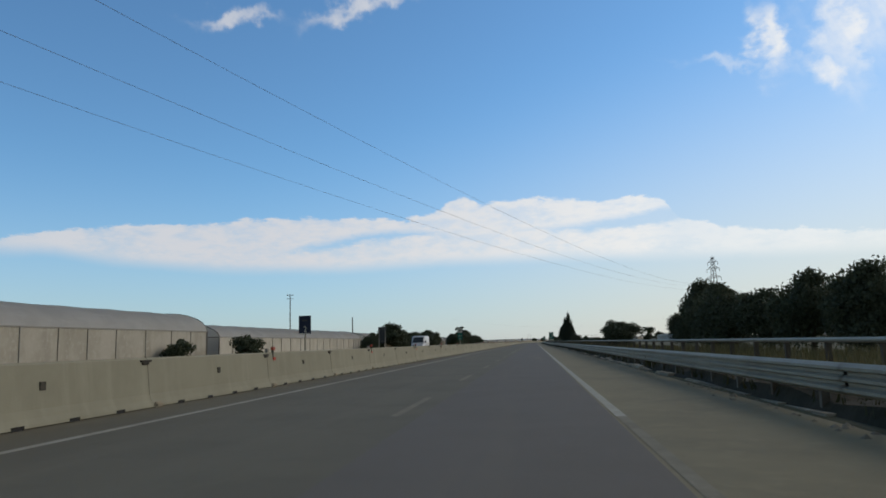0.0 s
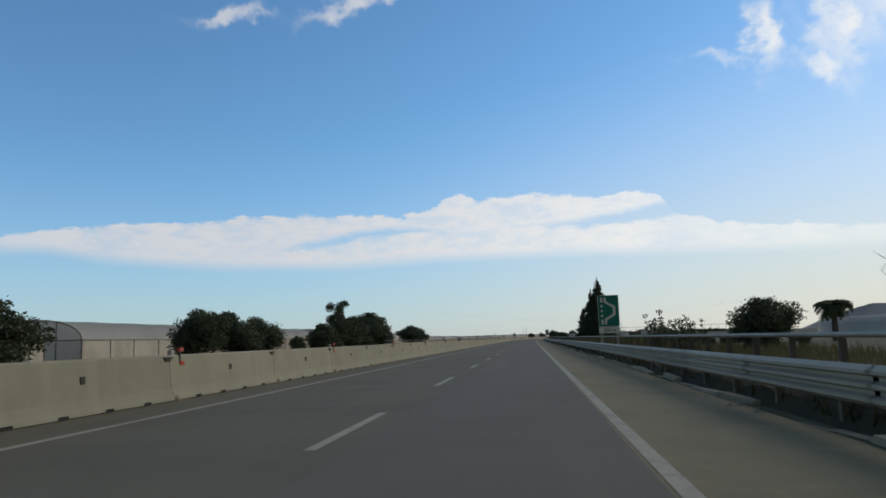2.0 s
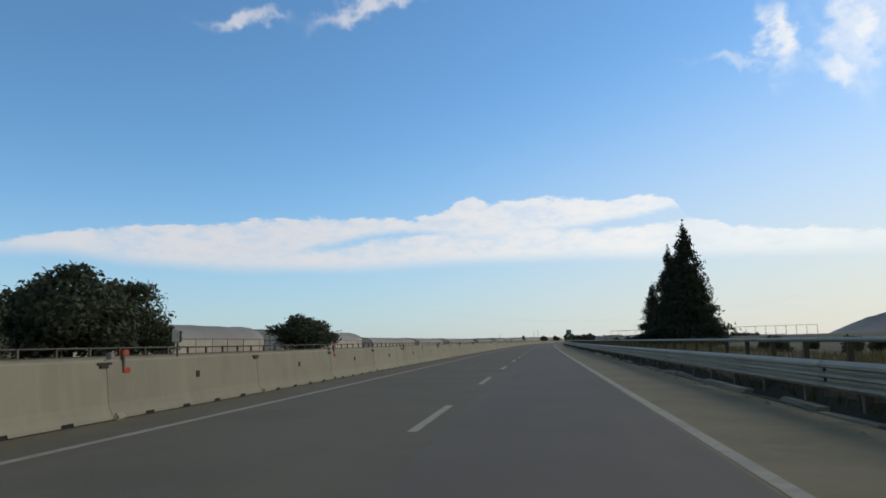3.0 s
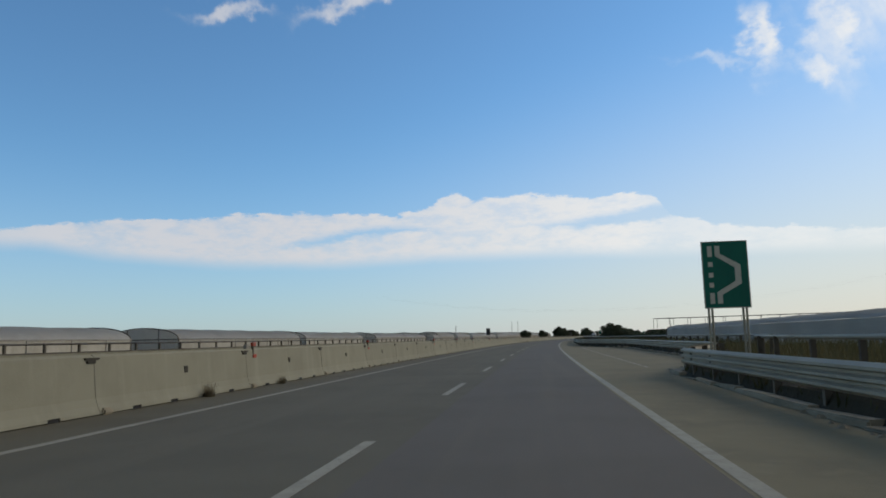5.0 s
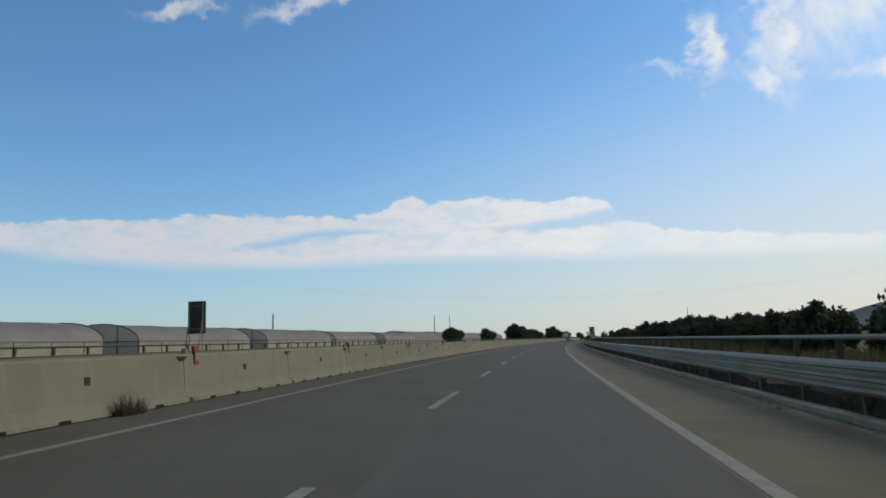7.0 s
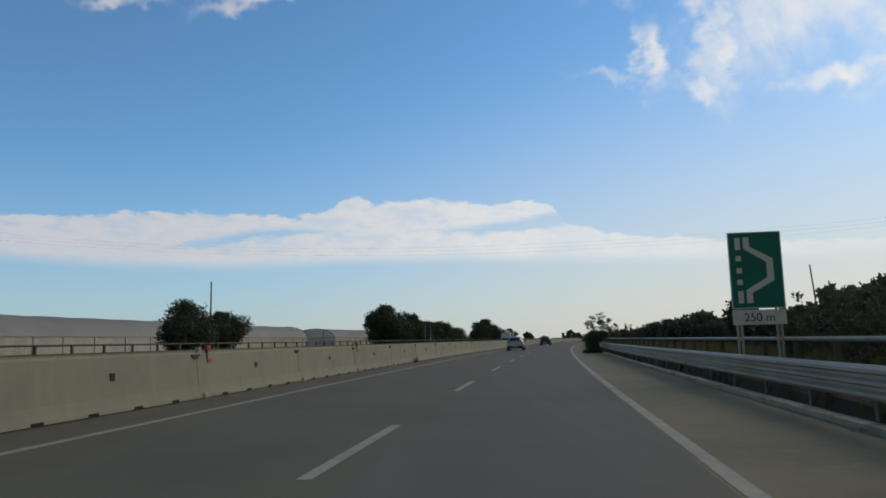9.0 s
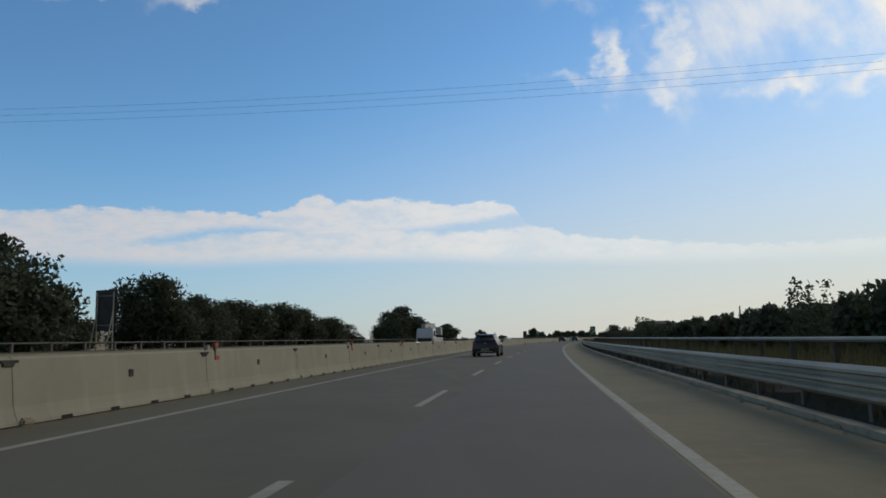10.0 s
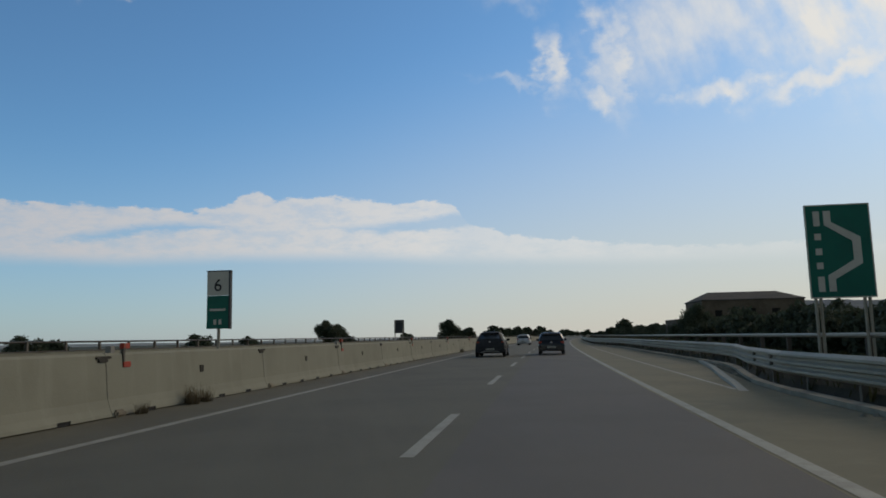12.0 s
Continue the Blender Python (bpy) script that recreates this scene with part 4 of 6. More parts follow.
def plants():
    ev = "dark evergreen tree with a dense rounded crown beside the motorway"
    grp = "roadside evergreen trees"
    # beyond the opposite carriageway
    for kind, s, x, size, tall in (("round1", 126, -27, 0.8, 0.9), ("round2", 140, -26, 1.3, 0.84), ("round3", 149, -25.5, 0.95, 0.9), ("round4", 158, -27, 1.0, 0.85), ("round2", 173, -27, 1.2, 0.7),
                                   ("round1", 190, -27, 1.2, 0.76), ("round3", 197, -27, 1.3, 0.78), ("round2", 203, -27, 1.2, 0.72), ("round4", 220, -22.8, 0.95, 0.9), ("round1", 226.5, -22.8, 1.0, 0.86), ("round3", 233, -22.8, 0.95, 0.84), ("round2", 266, -26.5, 0.9, 0.9),
                                   ("round3", 278.5, -26, 1.15, 0.96), ("round2", 285, -26.5, 1.0, 0.95), ("round1", 293, -26, 1.6, 0.84), ("round4", 331, -24.4, 1.5, 0.64),
                                   ("round1", 770, -27, 1.0, 0.95), ("round4", 778, -28, 1.0, 0.9), ("round1", 879, -26.5, 1.65, 0.92), ("round3", 884, -29.5, 1.2, 0.95), ("round4", 886, -27.5, 0.8, 0.85),
                                   ("round1", 962, -25.5, 1.35, 0.9), ("round2", 970, -26, 1.65, 0.88), ("round4", 978, -25.5, 1.4, 0.82), ("round3", 1008, -26, 1.5, 0.66), ("round2", 985, -27, 0.9, 0.8),
                                   ("round1", 1158, -46, 1.1, 1.0), ("round4", 1165, -46, 0.95, 1.0), ("round2", 1215, -31, 1.2, 1.05), ("round3", 1222, -31, 0.85, 1.0), ("round1", 1300, -27, 1.0, 1.0), ("round2", 1330, -24, 1.1, 1.0)):
        plant(kind, s, x, size, ev, group=grp, tall=tall)
    for kind, s, x, size, tall in (("olive1", 896, -27.5, 1.47, 0.95), ("olive2", 903, -27.5, 1.3, 0.87), ("olive3", 911, -27.5, 1.47, 0.81), ("olive1", 919, -27.5, 1.53, 0.78), ("olive2", 927, -27.5, 1.42, 0.76), ("olive3", 935, -27.5, 1.36, 0.71),
                                   ("olive1", 943, -27.5, 1.3, 0.62), ("olive3", 899.5, -30.5, 1.2, 0.9), ("olive2", 907, -30.5, 1.3, 0.82), ("olive1", 915, -30.5, 1.3, 0.8), ("olive3", 923, -30.5, 1.3, 0.76), ("olive2", 931, -30.5, 1.3, 0.72), ("olive1", 939, -30.5, 1.2, 0.68), ("olive2", 815.5, -26, 1.0, 1.0), ("olive3", 821, -26, 0.95, 0.95)):
        plant(kind, s, x, size, "grey-green bushy tree in a row beside the motorway", group="roadside bushy trees", tall=tall)
    plant("olive1", 300, -26, 1.15, "loose grey-green tree at the end of a thicket", tall=1.12)
    plant("tall1", 270.5, -26, 1.12, "dark tree with an uneven bent top beside the motorway")
    plant("shrub1", 262, -29, 1.0, "dark leafy shrub in front of a greenhouse", "shrub", name="shrub", tall=1.2)
    plant("shrub2", 61, -30, 1.1, "low dark shrub beyond the carriageway", "shrub", name="shrub")
    plant("shrub3", 70, -27, 1.3, "low dark shrub beyond the carriageway", "shrub", name="shrub")
    for k, s in enumerate((1026, 1036, 1041.5, 1048, 1056, 1064, 1078, 1098, 1120, 1138)):
        plant("shrub%d" % (k % 3 + 1), s, -31 - k % 2 * 4, 1.05 - 0.1 * (k % 3), "small dark shrub beyond the carriageway", "shrub", "far shrubs", name="shrub")
    # right of the road
    plant("cypress1", 340, 18.7, 1.15, "tall dark pointed conifer standing alone", tall=1.0)
    plant("cypress1", 342, 17.2, 0.95, "dark conifer leaning on a taller one")
    plant("cypress2", 343.5, 15.3, 0.62, "lower dark conifer leaning on a taller one")
    plant("cypress1", 343, 20.4, 0.74, "dark conifer between two taller ones")
    for kind, s, x, size, tall in (("round2", 77, 20.5, 1.15, 1.22), ("round1", 71, 20, 1.12, 1.15), ("round3", 66, 19.5, 1.05, 1.08), ("round4", 62, 19.5, 1.0, 0.98), ("round1", 55, 20, 1.0, 0.96), ("round3", 47, 20, 1.0, 1.05), ("round2", 40, 20.5, 1.0, 1.0), ("round4", 32, 21, 1.0, 1.1)):
        plant(kind, s, x, size, "dark overgrown evergreen in a thick roadside hedge", group="thick hedge trees", tall=tall)
    plant("olive1", 82, 19, 0.75, "thin-leaved tree at the end of a thick hedge", tall=1.1)
    plant("round4", 103, 14.6, 1.1, "dark round evergreen bush behind the guard rail", tall=0.7)
    plant("olive3", 205, 14, 0.7, "grey-green bushy tree behind the guard rail", tall=0.86)
    plant("round1", 341, 55, 0.85, "dark round bush under a palm", tall=0.8)
    plant("round3", 345, 61, 1.0, "dark round bush beside a palm", tall=0.85)
    plant("bare1", 212, 26, 1.0, "leafless tree with bare branches in a field")
    plant("bare2", 205.5, 25, 0.7, "leafless tree with bare branches in a field")
    plant("olive2", 279, 22.5, 0.5, "scraggy bush in a field", tall=0.9)
    for k, (s, x, size) in enumerate(((200.5, 9.1, 0.66), (202.5, 10.0, 0.6), (207, 9.3, 0.8))):
        plant("spray%d" % (k % 3 + 1), s, x, size, "loose twiggy shrub close behind the guard rail", "shrub", "twiggy shrubs", name="shrub")
    for kind, s, x, size, tall in (("round3", 570, 13.6, 0.8, 0.9), ("round1", 573.5, 15.4, 0.78, 0.86), ("round4", 578, 16.6, 0.6, 0.75)):
        plant(kind, s, x, size, "dark round evergreen bush behind the guard rail", group="roadside bushes", tall=tall)
    plant("kerbbush1", 821.5, 5.85, 1.05, "dark bush grown through the guard rail over the hard shoulder", "shrub", name="shrub")
    plant("olive2", 1015, 12.4, 0.82, "loose grey-green tree behind the guard rail", tall=0.98)
    plant("olive3", 1008, 12.8, 0.6, "loose grey-green tree behind the guard rail", tall=0.85)
    plant("round3", 1092, 16, 0.75, "dark evergreen bush behind the guard rail", tall=1.1)
    for k, (s, x, size) in enumerate(((909, 10.6, 1.0), (914, 11.4, 0.9), (904, 11.0, 0.9), (921, 10.9, 0.8), (941, 12, 0.8), (952, 12.5, 0.85), (784, 10.5, 0.9), (787, 11.3, 0.8), (790, 10.8, 0.85), (986, 12, 0.9), (872, 12, 1.0), (860, 12, 0.9))):
        plant("spray%d" % (k % 3 + 1), s, x, size, "loose shrub of upright leafy shoots behind the guard rail", "shrub", "upright shrubs", name="shrub")
    # hedge rows along the right side
    rng = random.Random(9)
    k = 0
    for s0, s1, x0, x1, z0, z1, gap in ((108, 200, 14, 19, 0.45, 0.75, 4.0), (215, 318, 16, 22, 0.3, 0.46, 3.6), (330, 440, 16, 22, 0.4, 0.65, 4.5), (545, 620, 21, 27, 0.6, 0.85, 2.6), 
                                        (775, 900, 15, 20, 1.0, 1.35, 2.4), (900, 945, 14, 18, 0.9, 1.1, 2.3), (1008, 1030, 15, 19, 0.75, 0.9, 2.0)):
        s = s0
        while s < s1:
            plant("shrub%d" % (k % 4 + 1), s, rng.uniform(x0, x1), rng.uniform(z0, z1) * 1.15, "dark shrub in an overgrown hedge behind the guard rail", "shrub", "hedge shrubs", name="shrub", tall=rng.uniform(0.9, 1.25))
            s += gap * rng.uniform(0.6, 1.4)
            k += 1
    for s0, s1, x0, x1, z0, z1, gap in ((573, 622, 17, 22, 0.5, 0.68, 1.3), (620, 700, 15, 20, 0.85, 1.1, 1.7), (690, 775, 18, 24, 1.05, 1.35, 2.0), (945, 1008, 14, 18, 0.55, 0.68, 1.4), (1030, 1120, 17, 21, 0.85, 1.1, 1.6), (1034, 1082, 13.5, 16, 0.75, 1.0, 1.5), (1120, 1290, 17, 30, 0.8, 1.3, 2.6)):
        hedge(rng, s0, s1, x0, x1, z0, z1, gap)
    # far woods at the end of the road
    rng = random.Random(31)
    for k in range(70):
        s = rng.uniform(1280, 1750)
        side = rng.choice((-1, 1))
        x = rng.uniform(14, 60) if side > 0 else -rng.uniform(22, 75)
        plant("distant%d" % (k % 4 + 1), s, x, rng.uniform(0.9, 1.6), "far dark evergreen at the road's end", group="far trees", tall=rng.uniform(0.7, 1.0))
    for k in range(14):
        plant("distant%d" % (k % 4 + 1), 1780 + rng.uniform(0, 60), -26 + 4.2 * k, rng.uniform(1.1, 1.6), "far dark evergreen at the road's end", group="far trees", tall=rng.uniform(0.6, 0.9))
    # dry weeds in the joint between barrier and road
    for k, (s, x, size) in enumerate(((440.7, -5.66, 0.6), (604.7, -5.66, 0.75), (605.2, -5.66, 0.55), (805.3, -5.66, 0.6), (1029.5, -5.66, 0.7), (1030.1, -5.66, 0.55), (1027.7, -5.66, 0.4), (993.0, -5.62, 0.7), (589.8, -5.66, 0.5), (596, -5.66, 0.5), (1073.9, -5.66, 0.7), (445.5, -5.66, 0.45))):
        plant("weed%d" % (k % 3 + 1), s, x, size, "dry weed tuft at the foot of the concrete barrier", "weed", "barrier weeds", name="weed")


plants()


def palm(s, x, h, crown):
    e = thing("palm_tree", at(s, x), "date palm with drooping fronds", "palm tree", "palms")
    bm = bmesh.new()
    tube(bm, (0, 0, -0.2), (0.1, 0, h), 0.2, 0.15, 10)
    part("trunk", bm, bark, e)
    rng = random.Random(int(s))
    verts, faces = [], []
    for k in range(64):
        a = rng.uniform(0, 6.283)
        up = rng.uniform(-0.45, 1.1)
        last = Vector((0.1, 0, h))
        d = Vector((math.cos(a), math.sin(a), up)).normalized()
        for j in range(6):
            nxt = last + d * crown / 6
            d = (d + Vector((0, 0, -0.3))).normalized()
            side = Vector((-math.sin(a), math.cos(a), 0)) * 0.45 * (1 - j / 7)
            for w in (-1, 1):
                for q in range(3):
                    o = last.lerp(nxt, q / 3)
                    i = len(verts)
                    verts += [o, o + (nxt - last) * 0.35, o + side * w * 1.5 + (nxt - last) * 0.5 + Vector((0, 0, -0.18))]
                    faces.append((i, i + 1, i + 2))
            last = nxt
    obj("fronds", verts, faces, leaf_palm, e)


palm(276, 46, 4.6, 2.1)
palm(344, 55.5, 5.4, 4.6)
palm(201, 26, 2.6, 1.6)
palm(228, 26.5, 2.9, 1.6)


# ---- greenhouses ----
def greenhouse(s, x, length, width, height, eaves, bays, label):
    """Film tunnels side by side: arched roofs, gables with a steel frame, netted side walls."""
    e = thing("greenhouse", at(s, x), label, "greenhouse", "plastic greenhouses")
    n = 12
    arc = [(-width / 2 * math.cos(math.pi * k / n), eaves + (height - eaves) * math.sin(math.pi * k / n)) for k in range(n + 1)]
    roof = gable = hoop = None
    for b in range(bays):
        ox = -b * width
        if roof is None:
            steps = max(2, int(length / 3))
            verts, faces = [], []
            for k in range(steps + 1):
                y = length * k / steps
                sag = 0.05 if k % 2 else 0.0
                verts += [(ax, y, az - sag) for ax, az in arc]
            w = n + 1
            for k in range(steps):
                for i in range(n):
                    faces.append((k * w + i, k * w + i + 1, (k + 1) * w + i + 1, (k + 1) * w + i))
            roof = obj("roof_film", verts, faces, film, e, smooth=True)
            gv = [(ax, 0.05, az - 0.05) for ax, az in arc] + [(width / 2, 0.05, -0.2), (-width / 2, 0.05, -0.2)]
            m = n + 3
            gable = obj("gable_film", gv, [tuple(range(m))[::-1]], lightened_gable, e)
            bm = bmesh.new()
            for k in range(n):
                tube(bm, (arc[k][0], 0, arc[k][1]), (arc[k + 1][0], 0, arc[k + 1][1]), 0.05, sides=5)
            for q in (-0.22, 0.22):
                tube(bm, (q * width, 0, -0.2), (q * width, 0, eaves + (height - eaves) * 0.9), 0.05, sides=5)
            tube(bm, (-width / 2, 0, eaves), (width / 2, 0, eaves), 0.05, sides=5)
            for q in (-0.5, 0.5):
                tube(bm, (q * width, 0, -0.2), (q * width, 0, eaves), 0.07, sides=5)
            hoop = part("gable_frame", bm, frame_steel, e)
            for y in (length - 0.1,):
                twin(hoop, e, shift(0, y))
                twin(gable, e, shift(0, y))
        else:
            twin(roof, e, shift(ox))
            twin(gable, e, shift(ox))
            twin(hoop, e, shift(ox))
    bm = bmesh.new()
    box(bm, width / 2 - 0.03, width / 2, 0.1, length - 0.1, -0.2, eaves - 0.05)
    part("side_wall", bm, netting, e, "beige netted side wall")
    bm = bmesh.new()
    far = -width / 2 - (bays - 1) * width
    box(bm, far, far + 0.03, 0.1, length - 0.1, -0.2, eaves - 0.05)
    part("side_wall", bm, film, e, "white film side wall")
    bm = bmesh.new()
    tube(bm, (width / 2 + 0.03, 0, eaves), (width / 2 + 0.03, length, eaves), 0.05, sides=5)
    part("gutter", bm, post_zinc, e)
    post = None
    k = 0
    while k * 4.0 <= length:
        if post is None:
            bm = bmesh.new()
            tube(bm, (width / 2 + 0.035, 0, -0.2), (width / 2 + 0.035, 0, eaves), 0.035, sides=5)
            post = part("post", bm, post_zinc, e)
        else:
            twin(post, e, shift(0, 4.0 * k + 0.5 * math.sin(5.0 * k + s)))
        k += 1


def greenhouses():
    lab = "greenhouse of white plastic film on steel hoops"
    for s, x, length, width, height, eaves, bays in ((-40, -34, 58, 9, 5.0, 3.0, 4), (26, -36, 44, 9, 5.1, 3.1, 4), (75, -37, 66, 9, 4.2, 2.6, 4), (146, -37, 70, 9, 4.1, 2.5, 4), (221, -37, 62, 8, 3.9, 2.2, 4), (288, -36, 50, 8, 3.9, 2.3, 4),
                                                     (345, -36, 40, 8, 3.7, 2.2, 4), (390, -35, 45, 7, 2.85, 1.8, 5), (440, -35, 40, 7, 2.85, 1.8, 5), (485, -34, 32, 7, 2.85, 1.8, 5), (521, -35, 30, 7, 2.85, 1.8, 5), (555, -34, 26, 7, 2.85, 1.8, 5),
                                                     (584, -35, 21, 7, 2.85, 1.8, 5), (609, -34, 9, 7, 2.85, 1.8, 5), (621, -35, 22, 7, 3.40, 1.9, 5), (647, -35, 22, 7, 3.40, 1.9, 5), (673, -35, 24, 7, 3.40, 1.9, 5), (701, -36, 24, 7, 3.40, 1.9, 5), (730, -36, 26, 7, 3.40, 1.9, 4),
                                                     (762, -40, 34, 8, 4.0, 2.3, 4), (802, -42, 36, 8, 4.2, 2.3, 4), (844, -44, 34, 8, 4.2, 2.3, 3), (888, -43.5, 26, 8, 4.0, 2.3, 3)):
        greenhouse(s, x, length, width, height, eaves, bays, lab)
    for s, x, length, width, height, eaves, bays in ((452, 28.5, 70, 7, 2.3, 1.7, 1), (459, 20.5, 60, 5, 2.3, 1.8, 1), (456, 36, 90, 7, 2.5, 1.8, 1), (240, 66, 60, 9, 2.9, 1.9, 2), (980, 60, 60, 9, 4.2, 2.6, 2)):
        greenhouse(s, x, length, width, height, eaves, bays, lab)


greenhouses()


def bare_frame():
    """An unclad greenhouse frame: two rows of posts under long rails, running away from the road."""
    e = thing("unclad_greenhouse", at(610, 26.5, 0.0, -106.0), "bare rusty steel frame of an unclad greenhouse", "steel frame")
    long = 88.0
    post = None
    for x in (0.0, 4.5):
        bm = bmesh.new()
        box(bm, x - 0.05, x + 0.05, 0, long, 4.95, 5.05)
        part("top_rail", bm, frame_steel, e)
        for k in range(23):
            if post is None:
                bm = bmesh.new()
                tube(bm, (0, 0, -0.2), (0, 0, 5.0), 0.05, sides=6)
                post = part("post", bm, frame_steel, e)
            else:
                twin(post, e, shift(x, long * k / 22))
    for k in range(0, 23, 2):
        bm = bmesh.new()
        y = long * k / 22
        tube(bm, (0, y, 4.85), (4.5, y, 4.85), 0.035, sides=5)
        part("cross_tie", bm, frame_steel, e)


bare_frame()


# ---- signs ----
def flat(name, pts, z, mat, parent, label=""):
    """A flat outline (x, y) of some thickness, facing -y; pts run in the sign's own plane."""
    verts = [(x, z, y) for x, y in pts] + [(x, z + 0.006, y) for x, y in pts]
    n = len(pts)
    faces = [tuple(range(n)), tuple(range(2 * n - 1, n - 1, -1))] + [(i, n + i, n + (i + 1) % n, (i + 1) % n) for i in range(n)]
    return obj(name, verts, faces, mat, parent, label)


def text(body, size, x, z, y, mat, parent):
    cu = bpy.data.curves.new("lettering", "FONT")
    cu.body, cu.size, cu.align_x, cu.extrude = body, size * S, "CENTER", 0.004 * S
    tmp = bpy.data.objects.new("lettering", cu)
    scene.collection.objects.link(tmp)
    me = bpy.data.meshes.new_from_object(tmp.evaluated_get(bpy.context.evaluated_depsgraph_get()))
    bpy.data.objects.remove(tmp)
    me.materials.clear()
    me.materials.append(mat)
    o = new("lettering", me)
    o.parent = parent
    o.matrix_basis = Matrix.LocRotScale(Vector((x, y, z)) * S, Euler((radians(90), 0, 0)), None)
    return o


def rect(x0, x1, y0, y1):
    return [(x0, y0), (x1, y0), (x1, y1), (x0, y1)]


def panel(x0, x1, z0, z1, mat, parent, name="panel"):
    bm = bmesh.new()
    box(bm, x0, x1, 0.0, 0.03, z0, z1, 0.006)
    return part(name, bm, mat, parent)


def layby_sign(s, x, z0, z1, plate=""):
    """Green lay-by sign: the road's edge stepping out and back, on paired tube posts."""
    w, h = 1.32, z1 - z0
    e = thing("road_sign", at(s, x), "green lay-by road sign with white pictogram on steel posts" if not plate else "green lay-by road sign with a white distance plate", "road sign", "lay-by signs")
    panel(-w / 2, w / 2, z0, z1, sign_green, e)
    t = 0.025
    for k, r in enumerate((rect(-w / 2, w / 2, z1 - t, z1), rect(-w / 2, w / 2, z0, z0 + t), rect(-w / 2, -w / 2 + t, z0 + t, z1 - t), rect(w / 2 - t, w / 2, z0 + t, z1 - t))):
        flat("border", r, -0.008, sign_white, e)

    def q(u, v):
        return (-w / 2 + u * w, z0 + v * h)

    for v0, v1 in ((0.07, 0.23), (0.31, 0.38), (0.46, 0.53), (0.62, 0.69), (0.77, 0.93)):
        flat("lane_mark", [q(0.13, v0), q(0.23, v0), q(0.23, v1), q(0.13, v1)], -0.009, sign_white, e)
    flat("lay_by_outline", [q(0.29, 0.07), q(0.4, 0.07), q(0.4, 0.2), q(0.83, 0.36), q(0.83, 0.64), q(0.4, 0.81), q(0.4, 0.93), q(0.29, 0.93), q(0.29, 0.78), q(0.7, 0.6), q(0.7, 0.4), q(0.29, 0.24)], -0.009, sign_white, e)
    if plate:
        panel(-w / 2, w / 2, z0 - 0.42, z0 - 0.03, sign_white, e, "distance_plate")
        text(plate, 0.3, 0, z0 - 0.33, -0.004, ink, e)
    for xx in (-w / 2 + 0.12, -w / 2 + 0.22, w / 2 - 0.22, w / 2 - 0.12):
        bm = bmesh.new()
        tube(bm, (xx, 0.08, -0.2), (xx, 0.08, z1 - 0.2), 0.035)
        part("post", bm, zinc, e)


def km_sign(s, x, number, z0=1.57, z1=2.95):
    """White and green plate on one post behind the barrier."""
    e = thing("road_sign", at(s, x), "tall white and green distance sign on a single post", "road sign", "distance signs")
    w, h = 0.56, z1 - z0
    panel(-w / 2, w / 2, z0 + h * 0.58, z1, sign_white, e, "number_panel")
    panel(-w / 2, w / 2, z0, z0 + h * 0.575, sign_green, e, "green_panel")
    text(number, 0.42, 0, z0 + h * 0.66, -0.006, ink, e)
    flat("lettering_bar", rect(-0.2, 0.2, z0 + h * 0.31, z0 + h * 0.35), -0.008, sign_white, e)
    for k in range(2):
        flat("lettering_bar", rect(-0.1 + 0.13 * k, -0.03 + 0.13 * k, z0 + 0.1, z0 + 0.22), -0.008, sign_white, e)
    bm = bmesh.new()
    box(bm, w / 2, w / 2 + 0.04, -0.02, 0.1, z0 - 0.01, z1 + 0.01, 0.005)
    part("side_frame", bm, sign_back, e)
    bm = bmesh.new()
    box(bm, -w / 2 - 0.01, w / 2 + 0.04, -0.02, 0.1, z1 + 0.01, z1 + 0.03, 0.005)
    part("top_frame", bm, sign_back, e)
    bm = bmesh.new()
    tube(bm, (0, 0.07, 0.0), (0, 0.07, z1 - 0.1), 0.04)
    part("post", bm, zinc, e)


def small_sign(s, x):
    e = thing("road_sign", at(s, x), "small dark blue sign with a white figure on a post", "road sign")
    panel(-0.24, 0.24, 1.72, 2.42, sign_blue, e)
    text("2", 0.3, 0.02, 1.8, -0.006, sign_white, e)
    flat("lettering_bar", rect(-0.1, 0.1, 2.2, 2.27), -0.008, sign_back, e)
    flat("border", rect(-0.22, 0.22, 1.73, 1.75), -0.008, sign_white, e)
    bm = bmesh.new()
    tube(bm, (0, 0.07, 0), (0, 0.07, 2.3), 0.035)
    part("post", bm, zinc, e)


def sign_rear(s, x, z0, z1, w=1.2):
    """A sign for the opposite carriageway, seen from behind."""
    e = thing("road_sign", at(s, x), "dark back of a road sign on steel posts", "road sign", "signs seen from behind")
    panel(-w / 2, w / 2, z0, z1, sign_back, e)
    for z in (z0 + 0.3, z1 - 0.3):
        bm = bmesh.new()
        box(bm, -w / 2 + 0.03, w / 2 - 0.03, -0.035, 0.0, z - 0.03, z + 0.03, 0.004)
        part("bracket", bm, frame_steel, e)
    for xx in (-w / 2 + 0.15, w / 2 - 0.15):
        bm = bmesh.new()
        tube(bm, (xx, -0.07, -0.2), (xx, -0.07, z1 - 0.1), 0.035)
        part("post", bm, zinc, e)
        bm = bmesh.new()
        tube(bm, (xx, -0.9, -0.2), (xx, -0.07, z0 + 1.1), 0.03)
        part("strut", bm, zinc, e)


